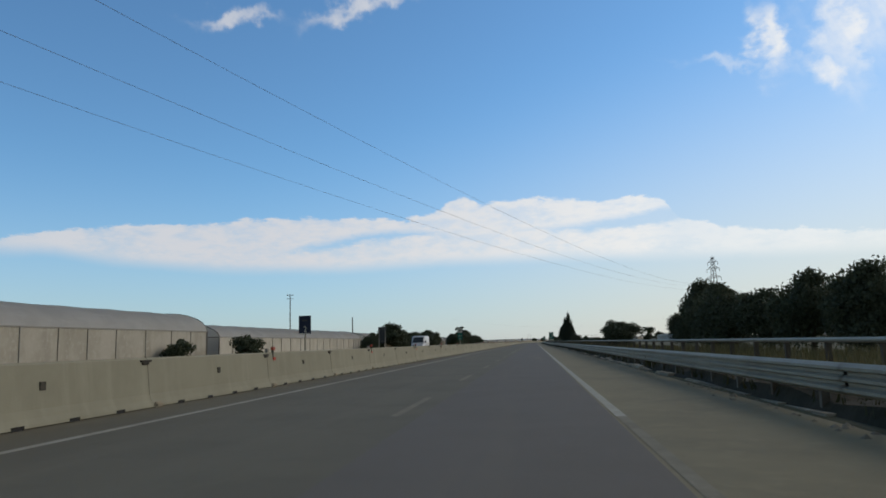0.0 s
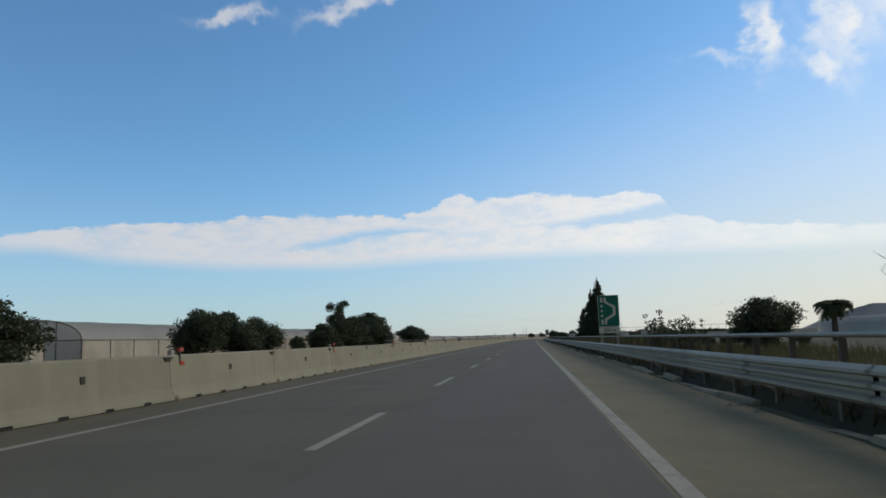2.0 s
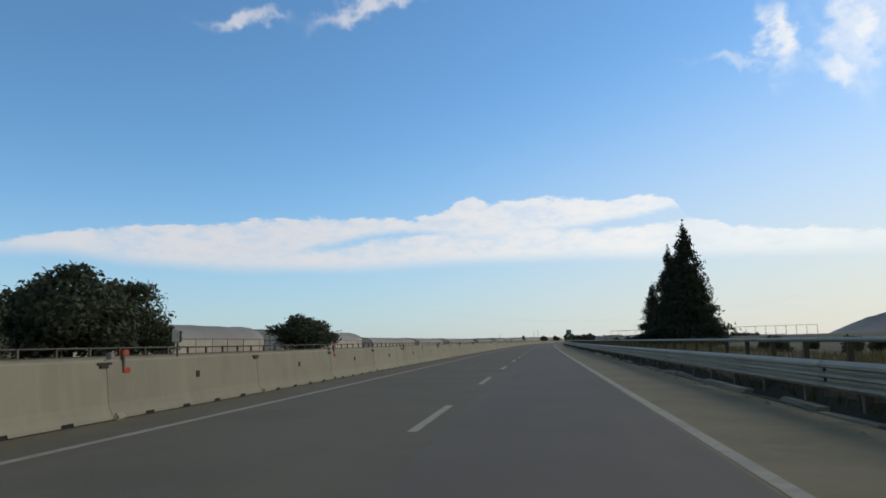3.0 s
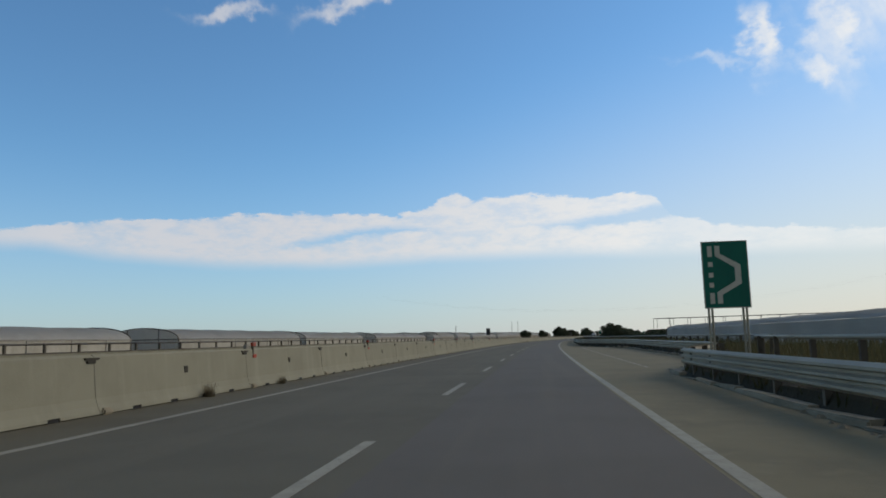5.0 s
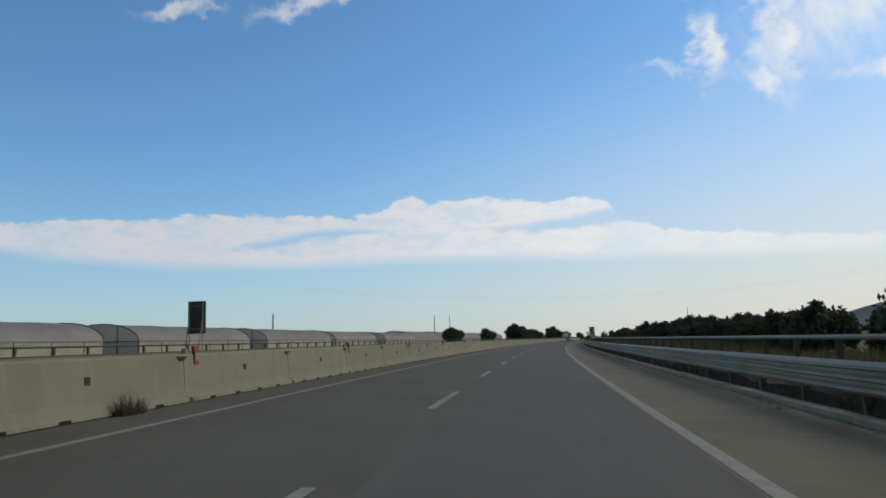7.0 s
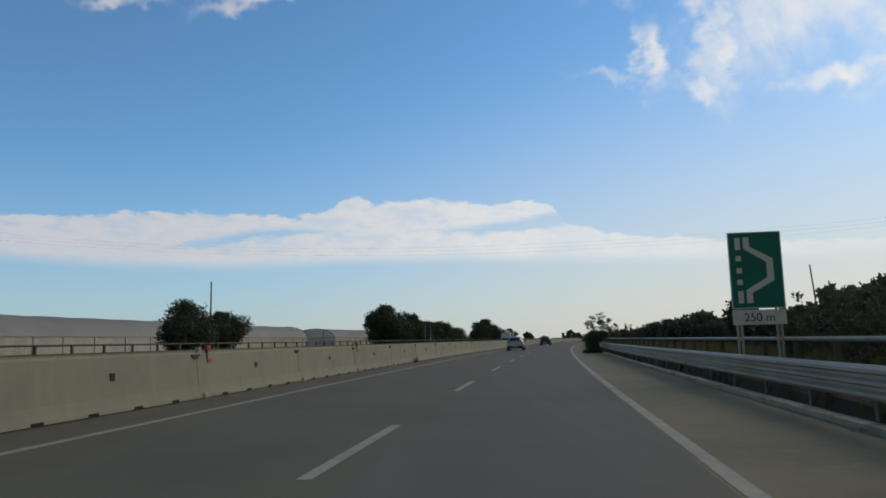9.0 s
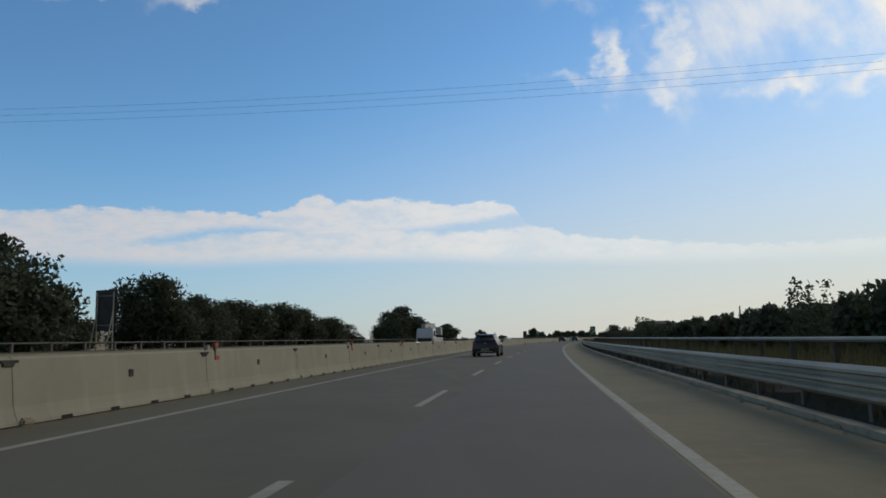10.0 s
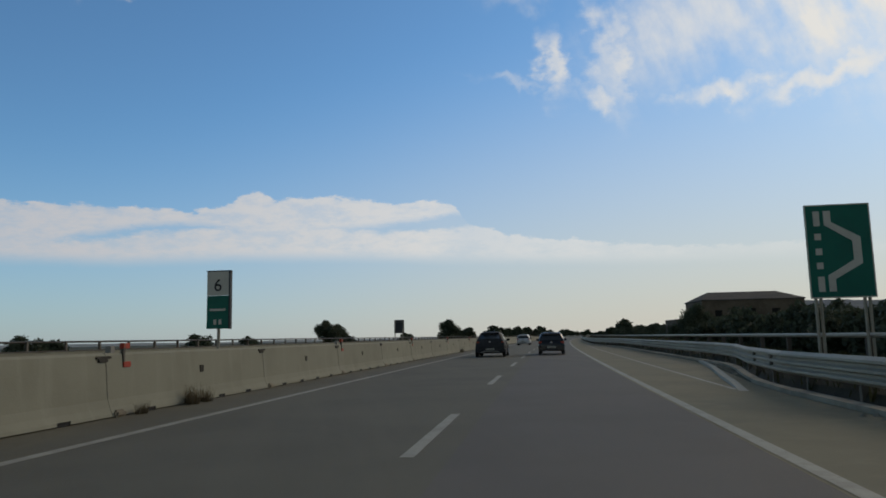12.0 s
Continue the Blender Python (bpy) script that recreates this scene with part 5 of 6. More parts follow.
def marker_plate(s, x):
    e = thing("marker_plate", at(s, x), "small white marker plate with a dark edge on a thin post", "road sign")
    panel(-0.11, 0.07, 1.4, 1.63, sign_white, e, "plate")
    bm = bmesh.new()
    box(bm, 0.072, 0.1, -0.01, 0.05, 1.39, 1.64, 0.004)
    part("edge", bm, sign_back, e)
    bm = bmesh.new()
    tube(bm, (0, 0.05, 0.0), (0, 0.05, 1.4), 0.022)
    part("post", bm, weathered, e)


marker_plate(268.9, X_WALL - 0.3)
layby_sign(214.5, 7.6, 1.72, 3.72, "250 m")
layby_sign(446.5, 7.66, 1.92, 3.92)
layby_sign(783.2, 7.7, 1.86, 3.86, "250 m")
layby_sign(1031.9, 7.77, 1.86, 3.88)
km_sign(83.5, -6.31, "5", 1.57, 3.05)
km_sign(1031.9, -6.3, "6", 1.55, 2.92)
small_sign(25.5, -6.31)
sign_rear(101.5, -19.6, 1.5, 3.85)
sign_rear(634.5, -19.7, 2.1, 4.15)
sign_rear(878.6, -19.8, 2.0, 4.1)
sign_rear(1113.0, -19.8, 2.0, 3.85, 1.4)


def reflectors():
    """Red angle reflectors and small white plates on top of the barrier joints."""
    first = plate = None
    for k in (*range(-5, 68, 2), *range(70, 75, 2), *range(77, 82, 2), 84, 86, *range(89, 119, 2), 120, *range(123, 187, 2)):
        m = at(joint(k) + 0.5, X_WALL - 0.19)
        if first is None:
            first = thing("barrier_reflector", m, "red angled reflector fixed to the concrete barrier", "reflector", "barrier reflectors")
            bm = bmesh.new()
            box(bm, -0.02, 0.05, -0.03, 0.03, 0.83, 1.25, 0.008)
            part("upright", bm, weathered, first)
            bm = bmesh.new()
            box(bm, -0.03, 0.05, -0.05, 0.16, 1.15, 1.25, 0.01)
            part("upper_plate", bm, red_reflector, first)
            bm = bmesh.new()
            box(bm, -0.02, 0.06, -0.03, 0.2, 0.82, 0.92, 0.01)
            part("lower_plate", bm, red_reflector, first)
            plate = thing("barrier_plate", m, "small weathered grey plate on top of the concrete barrier", "plate", "barrier plates")
            bm = bmesh.new()
            box(bm, -0.14, -0.03, -0.3, -0.17, 1.07, 1.2, 0.012)
            part("body", bm, post_zinc, plate)
        else:
            copy_thing(first, m)
            copy_thing(plate, m)


reflectors()


# ---- poles, pylon, cables ----
def pole(s, x, h, lean=0.0, arms=True):
    e = thing("utility_pole", at(s, x, 0, 0, 0, lean), "dark wooden utility pole in a field", "utility pole", "utility poles")
    bm = bmesh.new()
    tube(bm, (0, 0, -0.3), (0, 0, h), 0.15, 0.1)
    part("shaft", bm, pole_wood, e)
    if arms:
        for z in (h - 0.25, h - 1.0):
            bm = bmesh.new()
            box(bm, -0.75, 0.75, -0.05, 0.05, z - 0.05, z + 0.05, 0.01)
            part("crossarm", bm, pole_wood, e)
        for xx in (-0.65, 0.0, 0.65):
            bm = bmesh.new()
            tube(bm, (xx, 0, h - 0.2), (xx, 0, h + 0.1), 0.06, 0.04, 6)
            part("insulator", bm, kerb_stone, e)


for s, x, h, lean, arms in ((151, -51, 13.0, 0, True), (140, -34, 7.0, 0, False), (812, -42, 9.6, 0, False), (863, -50, 11.0, 0, False), (880, 40.3, 11.5, -4, False),
                            (152, 41.5, 8.6, 0, True), (705, -45, 6.5, 0, False), (960, 30, 5.5, 0, False)):
    pole(s, x, h, lean, arms)


def pylon(s, x, h, turn):
    e = thing("power_pylon", at(s, x, 0, turn), "lattice steel power pylon with three crossarms", "power pylon", "power pylons")

    def half(z):
        return 1.9 * (1 - z / h) ** 1.2 + 0.32

    levels = [h * (1 - (1 - k / 11) ** 1.25) for k in range(12)]
    for sx in (-1, 1):
        for sy in (-1, 1):
            bm = bmesh.new()
            for a, b in zip(levels[:-1], levels[1:]):
                tube(bm, (sx * half(a), sy * half(a), a - 0.2), (sx * half(b), sy * half(b), b), 0.09, sides=4)
            part("leg", bm, frame_steel, e)
    bm = bmesh.new()
    for a, b in zip(levels[:-1], levels[1:]):
        p, q = half(a), half(b)
        for c, d in (((-p, -p, a), (q, -q, b)), ((p, -p, a), (-q, -q, b)), ((-p, p, a), (q, q, b)), ((p, -p, a), (q, q, b)), ((-p, -p, a), (-q, q, b)), ((p, p, a), (q, -q, b))):
            tube(bm, c, d, 0.045, sides=4)
    part("lattice", bm, frame_steel, e)
    for z, w in ((h * 0.74, 3.6), (h * 0.85, 3.0), (h * 0.93, 2.4)):
        for side in (-1, 1):
            bm = bmesh.new()
            tip = (side * w, 0, z + 0.1)
            for yy in (-half(z), half(z)):
                tube(bm, (side * half(z), yy, z), tip, 0.05, sides=4)
                tube(bm, (side * half(z), yy, z + 0.9), tip, 0.05, sides=4)
            part("crossarm", bm, frame_steel, e)
            bm = bmesh.new()
            tube(bm, tip, (tip[0], 0, z - 1.1), 0.07, sides=6)
            part("insulator", bm, pole_wood, e)


pylon(261, 67, 29.5, -60)


def cable(a, b, sag, start=0.0, thick=0.012, name="power_cable"):
    a, b = Vector(a), Vector(b)
    bm = bmesh.new()
    last = None
    n = 56
    for k in range(n + 1):
        q = start + (1 - start) * k / n
        p = a + (b - a) * q - Vector((0, 0, 4 * sag * q * (1 - q)))
        if last is not None:
            tube(bm, last, p, thick, sides=4)
        last = p
    tagged(part(name, bm, frame_steel), "thin dark power cable slung high over the motorway", "power cable", "power cables")


for x0, z0, z1, sag in ((-42.5, 22.9, 20.3, 8.0), (-51.0, 22.6, 19.2, 7.4), (-58.0, 22.0, 17.8, 6.8)):
    cable((x0, -50, z0), P(261, 67, z1), sag, -0.35)


for dz in (0.0, 0.75, -0.75):
    cable(P(890 + dz, -160, 32.6 + dz), P(890 + dz, 160, 31.4 + dz), 14.7, thick=0.007)


# ---- buildings ----
def ruin(s, x, w, d, h, ridge, turn, label):
    """A plain old farmhouse: solid walls with black panels for openings, hipped roof, a lower side block."""
    e = thing("farmhouse", at(s, x, 0, turn), label, "house")
    bm = bmesh.new()
    box(bm, -w / 2, w / 2, -d / 2, d / 2, -0.3, h)
    part("wall", bm, plaster, e)
    o = 0.12
    v = [(-w / 2 - o, -d / 2 - o, h), (w / 2 + o, -d / 2 - o, h), (w / 2 + o, d / 2 + o, h), (-w / 2 - o, d / 2 + o, h),
         (-w / 2 + d * 0.22, 0, ridge), (w / 2 - d * 0.22, 0, ridge)]
    v += [(a, b, c - 0.16) for a, b, c in v[:4]]
    obj("roof", v, [(0, 1, 5, 4), (1, 2, 5), (2, 3, 4, 5), (3, 0, 4), (0, 6, 7, 1), (1, 7, 8, 2), (2, 8, 9, 3), (3, 9, 6, 0), (9, 8, 7, 6)], roof_tile, e)
    for xx, z0, z1, ww in ((-w * 0.34, 2.6, 4.0, 0.9), (-0.2, 2.4, 4.2, 1.0), (w * 0.22, 2.4, 4.1, 1.0), (w * 0.1, 0.0, 2.1, 1.1)):
        bm = bmesh.new()
        box(bm, xx - ww / 2, xx + ww / 2, -d / 2 - 0.012, -d / 2 + 0.1, z0, z1)
        win = part("opening", bm, unlit_black, e, "black panel for an unlit glassless opening")
        bm = bmesh.new()
        box(bm, xx - ww / 2 - 0.12, xx + ww / 2 + 0.12, -d / 2 - 0.06, -d / 2 - 0.014, z0 - 0.12, z0)
        part("sill", bm, kerb_stone, win)
    bm = bmesh.new()
    box(bm, -w / 2 - 3.2, -w / 2 - 0.02, -d / 2 + 1, d / 2 - 1, -0.3, h * 0.55)
    part("side_block", bm, plaster, e)


ruin(1119, 27.2, 13.0, 9, 5.4, 6.6, 4, "abandoned brown farmhouse with dark openings behind a hedge")


def flat_house(s, x, w, d, h, label):
    e = thing("farm_building", at(s, x), label, "house", "far farm buildings")
    bm = bmesh.new()
    box(bm, -w / 2, w / 2, -d / 2, d / 2, -0.3, h, 0.03)
    part("wall", bm, plaster, e)
    bm = bmesh.new()
    box(bm, -w / 2 - 0.15, w / 2 + 0.15, -d / 2 - 0.15, d / 2 + 0.15, h, h + 0.25, 0.03)
    part("parapet", bm, plaster, e)
    for k in (-0.25, 0.2):
        # black panel on the wall, its colour standing for the dark inside
        bm = bmesh.new()
        box(bm, k * w - 0.5, k * w + 0.5, -d / 2 - 0.012, -d / 2 + 0.05, 1.0, 2.2)
        part("opening", bm, unlit_black, e)


flat_house(815, 34, 9, 7, 3.4, "low flat-roofed farm building behind bushes")
flat_house(268, 62, 14, 10, 3.1, "low pale farm building in a field")
flat_house(1015, 42, 12, 9, 4.2, "low flat-roofed farm building behind bushes")


# ---- hills far off on the right, and the low ground swell on the left ----
def hill(name, label, dist, a0, a1, heights, seed, mat):
    """A ridge far away, from azimuth a0 to a1 (degrees right of the road's first heading), with scrubby slopes."""
    verts, faces = [], []
    n = 90
    rows = 7
    c = P(560, 0)
    for k in range(n + 1):
        q = k / n
        a = radians(a0 + (a1 - a0) * q)
        base = float(np.interp(q, np.linspace(0, 1, len(heights)), heights))
        hh = base + (base > 4) * 2.5 * noise.noise(Vector((q * 14, seed, 0))) + 1.5 * noise.noise(Vector((q * 60, seed, 1)))
        for j in range(rows):
            u = j / (rows - 1)
            d = dist - 350 * (1 - u)
            verts.append((c.x + math.sin(a) * d, c.y + math.cos(a) * d, -2 + max(0.0, hh + 2) * u ** 1.3 + 3 * u * (1 - u) * noise.noise(Vector((q * 30, u * 5, seed)))))
    for k in range(n):
        for j in range(rows - 1):
            i = k * rows + j
            faces.append((i, i + rows, i + rows + 1, i + 1))
    tagged(obj(name, verts, faces, mat, smooth=True), label, "hill", kind="structure")


# aerial haze on this ridge comes from its bluish base colour
hill("backdrop_hill", "distant bluish scrub-covered hill with a level top", 2100, 23.5, 51.5, (4, 44, 68, 63, 60, 58, 58, 60, 64, 68, 72, 76), 3, hazed_hill_scrub)
hill("backdrop_hill", "distant low rise at the horizon", 2300, -80, 20, (24, 26, 22, 20, 16, 14, 10, 7, 5, 4, 3, 3), 8, hazed_field)

# ---- vehicles ----
def loft(stations, name, mat, parent, label="", cap=True, smooth=True):
    """A body drawn through rings of equal count: stations are lists of (x, y, z)."""
    verts, faces = [], []
    n = len(stations[0])
    for ring in stations:
        verts += ring
    for k in range(len(stations) - 1):
        for i in range(n):
            j = (i + 1) % n
            faces.append((k * n + i, k * n + j, (k + 1) * n + j, (k + 1) * n + i))
    if cap:
        faces.append(tuple(range(n))[::-1])
        faces.append(tuple(range((len(stations) - 1) * n, len(stations) * n)))
    return obj(name, verts, faces, mat, parent, label, smooth)


def ring(y, z0, z1, w, top=0.9, r=0.12, lean=0.0):
    """A rounded section of a car body, half as a list round: w is the full width, top the share of it at the upper edge."""
    h = w / 2
    t = h * top
    half = [(0, z0), (h * 0.8, z0), (h * 0.93, z0 + r * 0.4), (h * 0.985, z0 + r), (h, z0 + (z1 - z0) * 0.5), ((h + t) / 2, z1 - r * 1.2), (t, z1 - r * 0.5), (t - r * 0.5, z1 - r * 0.1), (t - r * 1.4, z1), (0, z1)]
    pts = half + [(-x, z) for x, z in reversed(half[1:-1])]
    return [(x, y + lean * (z - z0), z) for x, z in pts]


def wheel_template(radius, width):
    bm = bmesh.new()
    n = 28
    prof = [(radius * 0.66, -width / 2), (radius * 0.93, -width / 2), (radius, -width / 2 + 0.03), (radius, width / 2 - 0.03), (radius * 0.93, width / 2), (radius * 0.66, width / 2)]
    rows = []
    for k in range(n):
        a = 6.2832 * k / n
        rows.append([bm.verts.new((x, r * math.cos(a), r * math.sin(a))) for r, x in prof])
    for k in range(n):
        for i in range(len(prof)):
            j = (i + 1) % len(prof)
            bm.faces.new((rows[k][i], rows[k][j], rows[(k + 1) % n][j], rows[(k + 1) % n][i]))
    rim = bmesh.new()
    bmesh.ops.create_cone(rim, cap_ends=True, segments=24, radius1=radius * 0.16, radius2=radius * 0.16, depth=width * 0.9, matrix=Matrix.Rotation(radians(90), 4, "Y"))
    for k in range(5):
        a = 6.2832 * k / 5
        d = Vector((0, math.cos(a), math.sin(a)))
        for side in (-1, 1):
            o = Vector((side * width * 0.36, 0, 0))
            tube(rim, o + d * radius * 0.1, o + d * radius * 0.67, 0.045, 0.035, 6)
    for k in range(20):
        a, b = 6.2832 * k / 20, 6.2832 * (k + 1) / 20
        tube(rim, (width * 0.3, math.cos(a) * radius * 0.66, math.sin(a) * radius * 0.66), (width * 0.3, math.cos(b) * radius * 0.66, math.sin(b) * radius * 0.66), 0.025, sides=5)
        tube(rim, (-width * 0.3, math.cos(a) * radius * 0.66, math.sin(a) * radius * 0.66), (-width * 0.3, math.cos(b) * radius * 0.66, math.sin(b) * radius * 0.66), 0.025, sides=5)
    return bm, rim


def pane(name, pts, parent, mat=None, label=""):
    """A slightly thick panel through four or more corners given in space."""
    pts = [Vector(p) for p in pts]
    nrm = (pts[1] - pts[0]).cross(pts[2] - pts[0]).normalized() * 0.012
    n = len(pts)
    verts = [p + nrm for p in pts] + [p - nrm for p in pts]
    faces = [tuple(range(n)), tuple(range(2 * n - 1, n - 1, -1))] + [(i, n + i, n + (i + 1) % n, (i + 1) % n) for i in range(n)]
    return obj(name, verts, faces, mat or car_glass, parent, label)


def car(s, x, turn, paint, label, length, width, height, wagon, rails, lit, group=""):
    """A passenger car seen mostly from behind; y runs forwards from the rear bumper."""
    e = thing("car", at(s, x, 0.0, turn), label, "car", group)
    L, W, Hh = length, width, height
    belt = Hh * 0.62
    nose = Hh * 0.56
    rear_cut = 0.02 if wagon else 0.25
    low = 0.28
    body = [ring(0.03, low + 0.12, belt - 0.16, W * 0.88, 0.93, 0.1), ring(0.0 + 0.1, low + 0.02, belt - 0.06, W * 0.96, 0.93, 0.12), ring(0.35, low - 0.04, belt, W, 0.93, 0.13), ring(L * 0.3, low - 0.08, belt, W, 0.93, 0.13), ring(L * 0.55, low - 0.08, belt - 0.02, W, 0.93, 0.13),
            ring(L * 0.72, low - 0.06, belt - 0.06, W * 0.995, 0.9, 0.14), ring(L * 0.88, low - 0.03, nose, W * 0.97, 0.86, 0.15), ring(L * 0.965, low, nose - 0.1, W * 0.9, 0.84, 0.14), ring(L, low + 0.1, nose - 0.26, W * 0.78, 0.84, 0.1)]
    loft(body, "body", paint, e)
    roof0, roof1 = (0.22, L * 0.56) if wagon else (0.55, L * 0.56)
    cabin = [ring(rear_cut + 0.06, belt - 0.1, belt + 0.02, W * 0.93, 0.98, 0.06), ring(rear_cut + 0.2 + (0.0 if wagon else 0.08), belt - 0.1, Hh - 0.16, W * 0.92, 0.78, 0.1), ring(roof0 + 0.2, belt - 0.1, Hh - 0.02, W * 0.93, 0.76, 0.12), ring(L * 0.4, belt - 0.1, Hh, W * 0.94, 0.77, 0.12),
             ring(roof1 - 0.1, belt - 0.1, Hh - 0.03, W * 0.93, 0.77, 0.12), ring(L * 0.66, belt - 0.1, belt + (Hh - belt) * 0.5, W * 0.9, 0.84, 0.08), ring(L * 0.755, belt - 0.12, belt - 0.02, W * 0.86, 0.95, 0.04)]
    loft(cabin, "cabin", paint, e)
    b = belt + 0.03
    t = Hh - 0.15
    wb, wt = W * 0.455, W * 0.375
    y0, y1 = rear_cut + 0.055, rear_cut + (0.165 if wagon else 0.25)
    pane("rear_window", [(-wb * 0.9, y0 - 0.01, b), (wb * 0.9, y0 - 0.01, b), (wt * 0.95, y1 - 0.01, t - 0.03), (-wt * 0.95, y1 - 0.01, t - 0.03)], e)
    bm = bmesh.new()
    box(bm, -wt * 0.98, wt * 0.98, y1 - 0.14, y1 + 0.2, t - 0.005, t + 0.05, 0.02)
    part("spoiler", bm, paint, e)
    for sd in (-1, 1):
        for ya, yb in ((L * 0.16, L * 0.335), (L * 0.35, L * 0.535), (L * 0.55, L * 0.655)):
            zt = t - 0.01 if yb < L * 0.6 else belt + (Hh - belt) * 0.42
            off = 0.012
            ytop_a, ytop_b = ya + 0.06 * (ya < L * 0.3), yb - (0.05 if yb < L * 0.6 else 0.12)
            pts = [(sd * (wb + 0.035 + off), ya, b + 0.01), (sd * (wb + 0.035 + off), yb, b), (sd * (wt + 0.035 + off + (0.03 if yb > L * 0.6 else 0)), ytop_b, zt), (sd * (wt + 0.03 + off), ytop_a, t - 0.02)]
            pane("side_window", pts, e)
        m = bmesh.new()
        box(m, sd * (W / 2 + 0.02) - 0.09, sd * (W / 2 + 0.02) + 0.13 * (sd > 0) + 0.0, L * 0.6, L * 0.64 + 0.06, belt - 0.02, belt + 0.13, 0.03) if sd > 0 else box(m, -W / 2 - 0.15, -W / 2 + 0.07, L * 0.6, L * 0.64 + 0.06, belt - 0.02, belt + 0.13, 0.03)
        part("wing_mirror", m, car_plastic, e, "black wing mirror")
        m = bmesh.new()
        xa = sd * W * 0.44
        box(m, xa * 0.93 - 0.11, xa * 0.93 + 0.11, 0.03, 0.22, belt - 0.19, belt - 0.03, 0.03) if not wagon or rails else box(m, xa * 0.97 - 0.06, xa * 0.97 + 0.06, 0.03, 0.2, belt - 0.3, belt + 0.1, 0.03)
        part("tail_lamp", m, lamp_red if lit else red_reflector, e, "red tail lamp")
        for yy in (L * 0.3, L * 0.48):
            m = bmesh.new()
            box(m, sd * W * 0.492 - 0.02, sd * W * 0.492 + 0.02, yy, yy + 0.18, belt - 0.14, belt - 0.11, 0.008)
            part("door_handle", m, paint, e)
        m = bmesh.new()
        box(m, sd * W * 0.485 - 0.03, sd * W * 0.485 + 0.03, L * 0.24, L * 0.72, 0.2, 0.3, 0.02)
        part("side_skirt", m, car_plastic, e)
        if rails:
            m = bmesh.new()
            xr = sd * W * 0.34
            box(m, xr - 0.035, xr + 0.035, L * 0.12, L * 0.5, Hh + 0.035, Hh + 0.075, 0.015)
            box(m, xr - 0.035, xr + 0.035, L * 0.1, L * 0.16, Hh - 0.05, Hh + 0.065, 0.015)
            box(m, xr - 0.035, xr + 0.035, L * 0.46, L * 0.52, Hh - 0.05, Hh + 0.065, 0.015)
            part("roof_rail", m, car_plastic, e, "dark roof rail")
        m = bmesh.new()
        box(m, sd * W * 0.36 - 0.16, sd * W * 0.36 + 0.16, L - 0.24, L - 0.07, nose - 0.24, nose - 0.1, 0.03)
        part("head_lamp", m, sign_white, e)
    m = bmesh.new()
    box(m, -W * 0.47, W * 0.47, -0.05, 0.22, low + 0.0, low + 0.26, 0.06)
    part("rear_bumper", m, car_plastic if rails else paint, e)
    m = bmesh.new()
    box(m, -W * 0.24, W * 0.24, -0.065, -0.02, low + 0.03, low + 0.08, 0.012)
    part("bumper_trim", m, alloy if rails else car_plastic, e)
    plate = pane("number_plate", [(-0.26, -0.062, low + 0.15), (0.26, -0.062, low + 0.15), (0.26, -0.055, low + 0.27), (-0.26, -0.055, low + 0.27)], e, sign_white)
    for k in range(5):
        xx = -0.2 + 0.085 * k
        pane("plate_bar", [(xx, -0.078, low + 0.175), (xx + 0.055, -0.078, low + 0.175), (xx + 0.055, -0.073, low + 0.245), (xx, -0.073, low + 0.245)], plate, ink)
    m = bmesh.new()
    box(m, -0.07, 0.07, 0.0, 0.06, belt - 0.15, belt - 0.05, 0.02)
    part("badge", m, alloy, e)
    m = bmesh.new()
    box(m, -0.45, 0.45, 0.02, 0.06, belt - 0.22, belt - 0.18, 0.01)
    part("tailgate_trim", m, car_plastic, e)
    rad = Hh * 0.2
    tyre, rim = wheel_template(rad, 0.21)
    first = None
    for yy in (L * 0.19, L * 0.8):
        for sd in (-1, 1):
            mt = shift(sd * (W / 2 - 0.13), yy, rad)
            if first is None:
                first = part("wheel", tyre, tyre_rubber, e)
                first.matrix_basis = mt
                rim_ob = part("rim", rim, alloy, first)
            else:
                w2 = twin(first, e, mt)
                twin(rim_ob, w2, None)
            m = bmesh.new()
            box(m, sd * W * 0.494 - 0.02, sd * W * 0.494 + 0.02, yy - rad * 1.15, yy + rad * 1.15, rad * 1.6, rad * 2.15, 0.02, 0.9)
            part("wheel_arch", m, car_plastic if rails else paint, e)
    return e


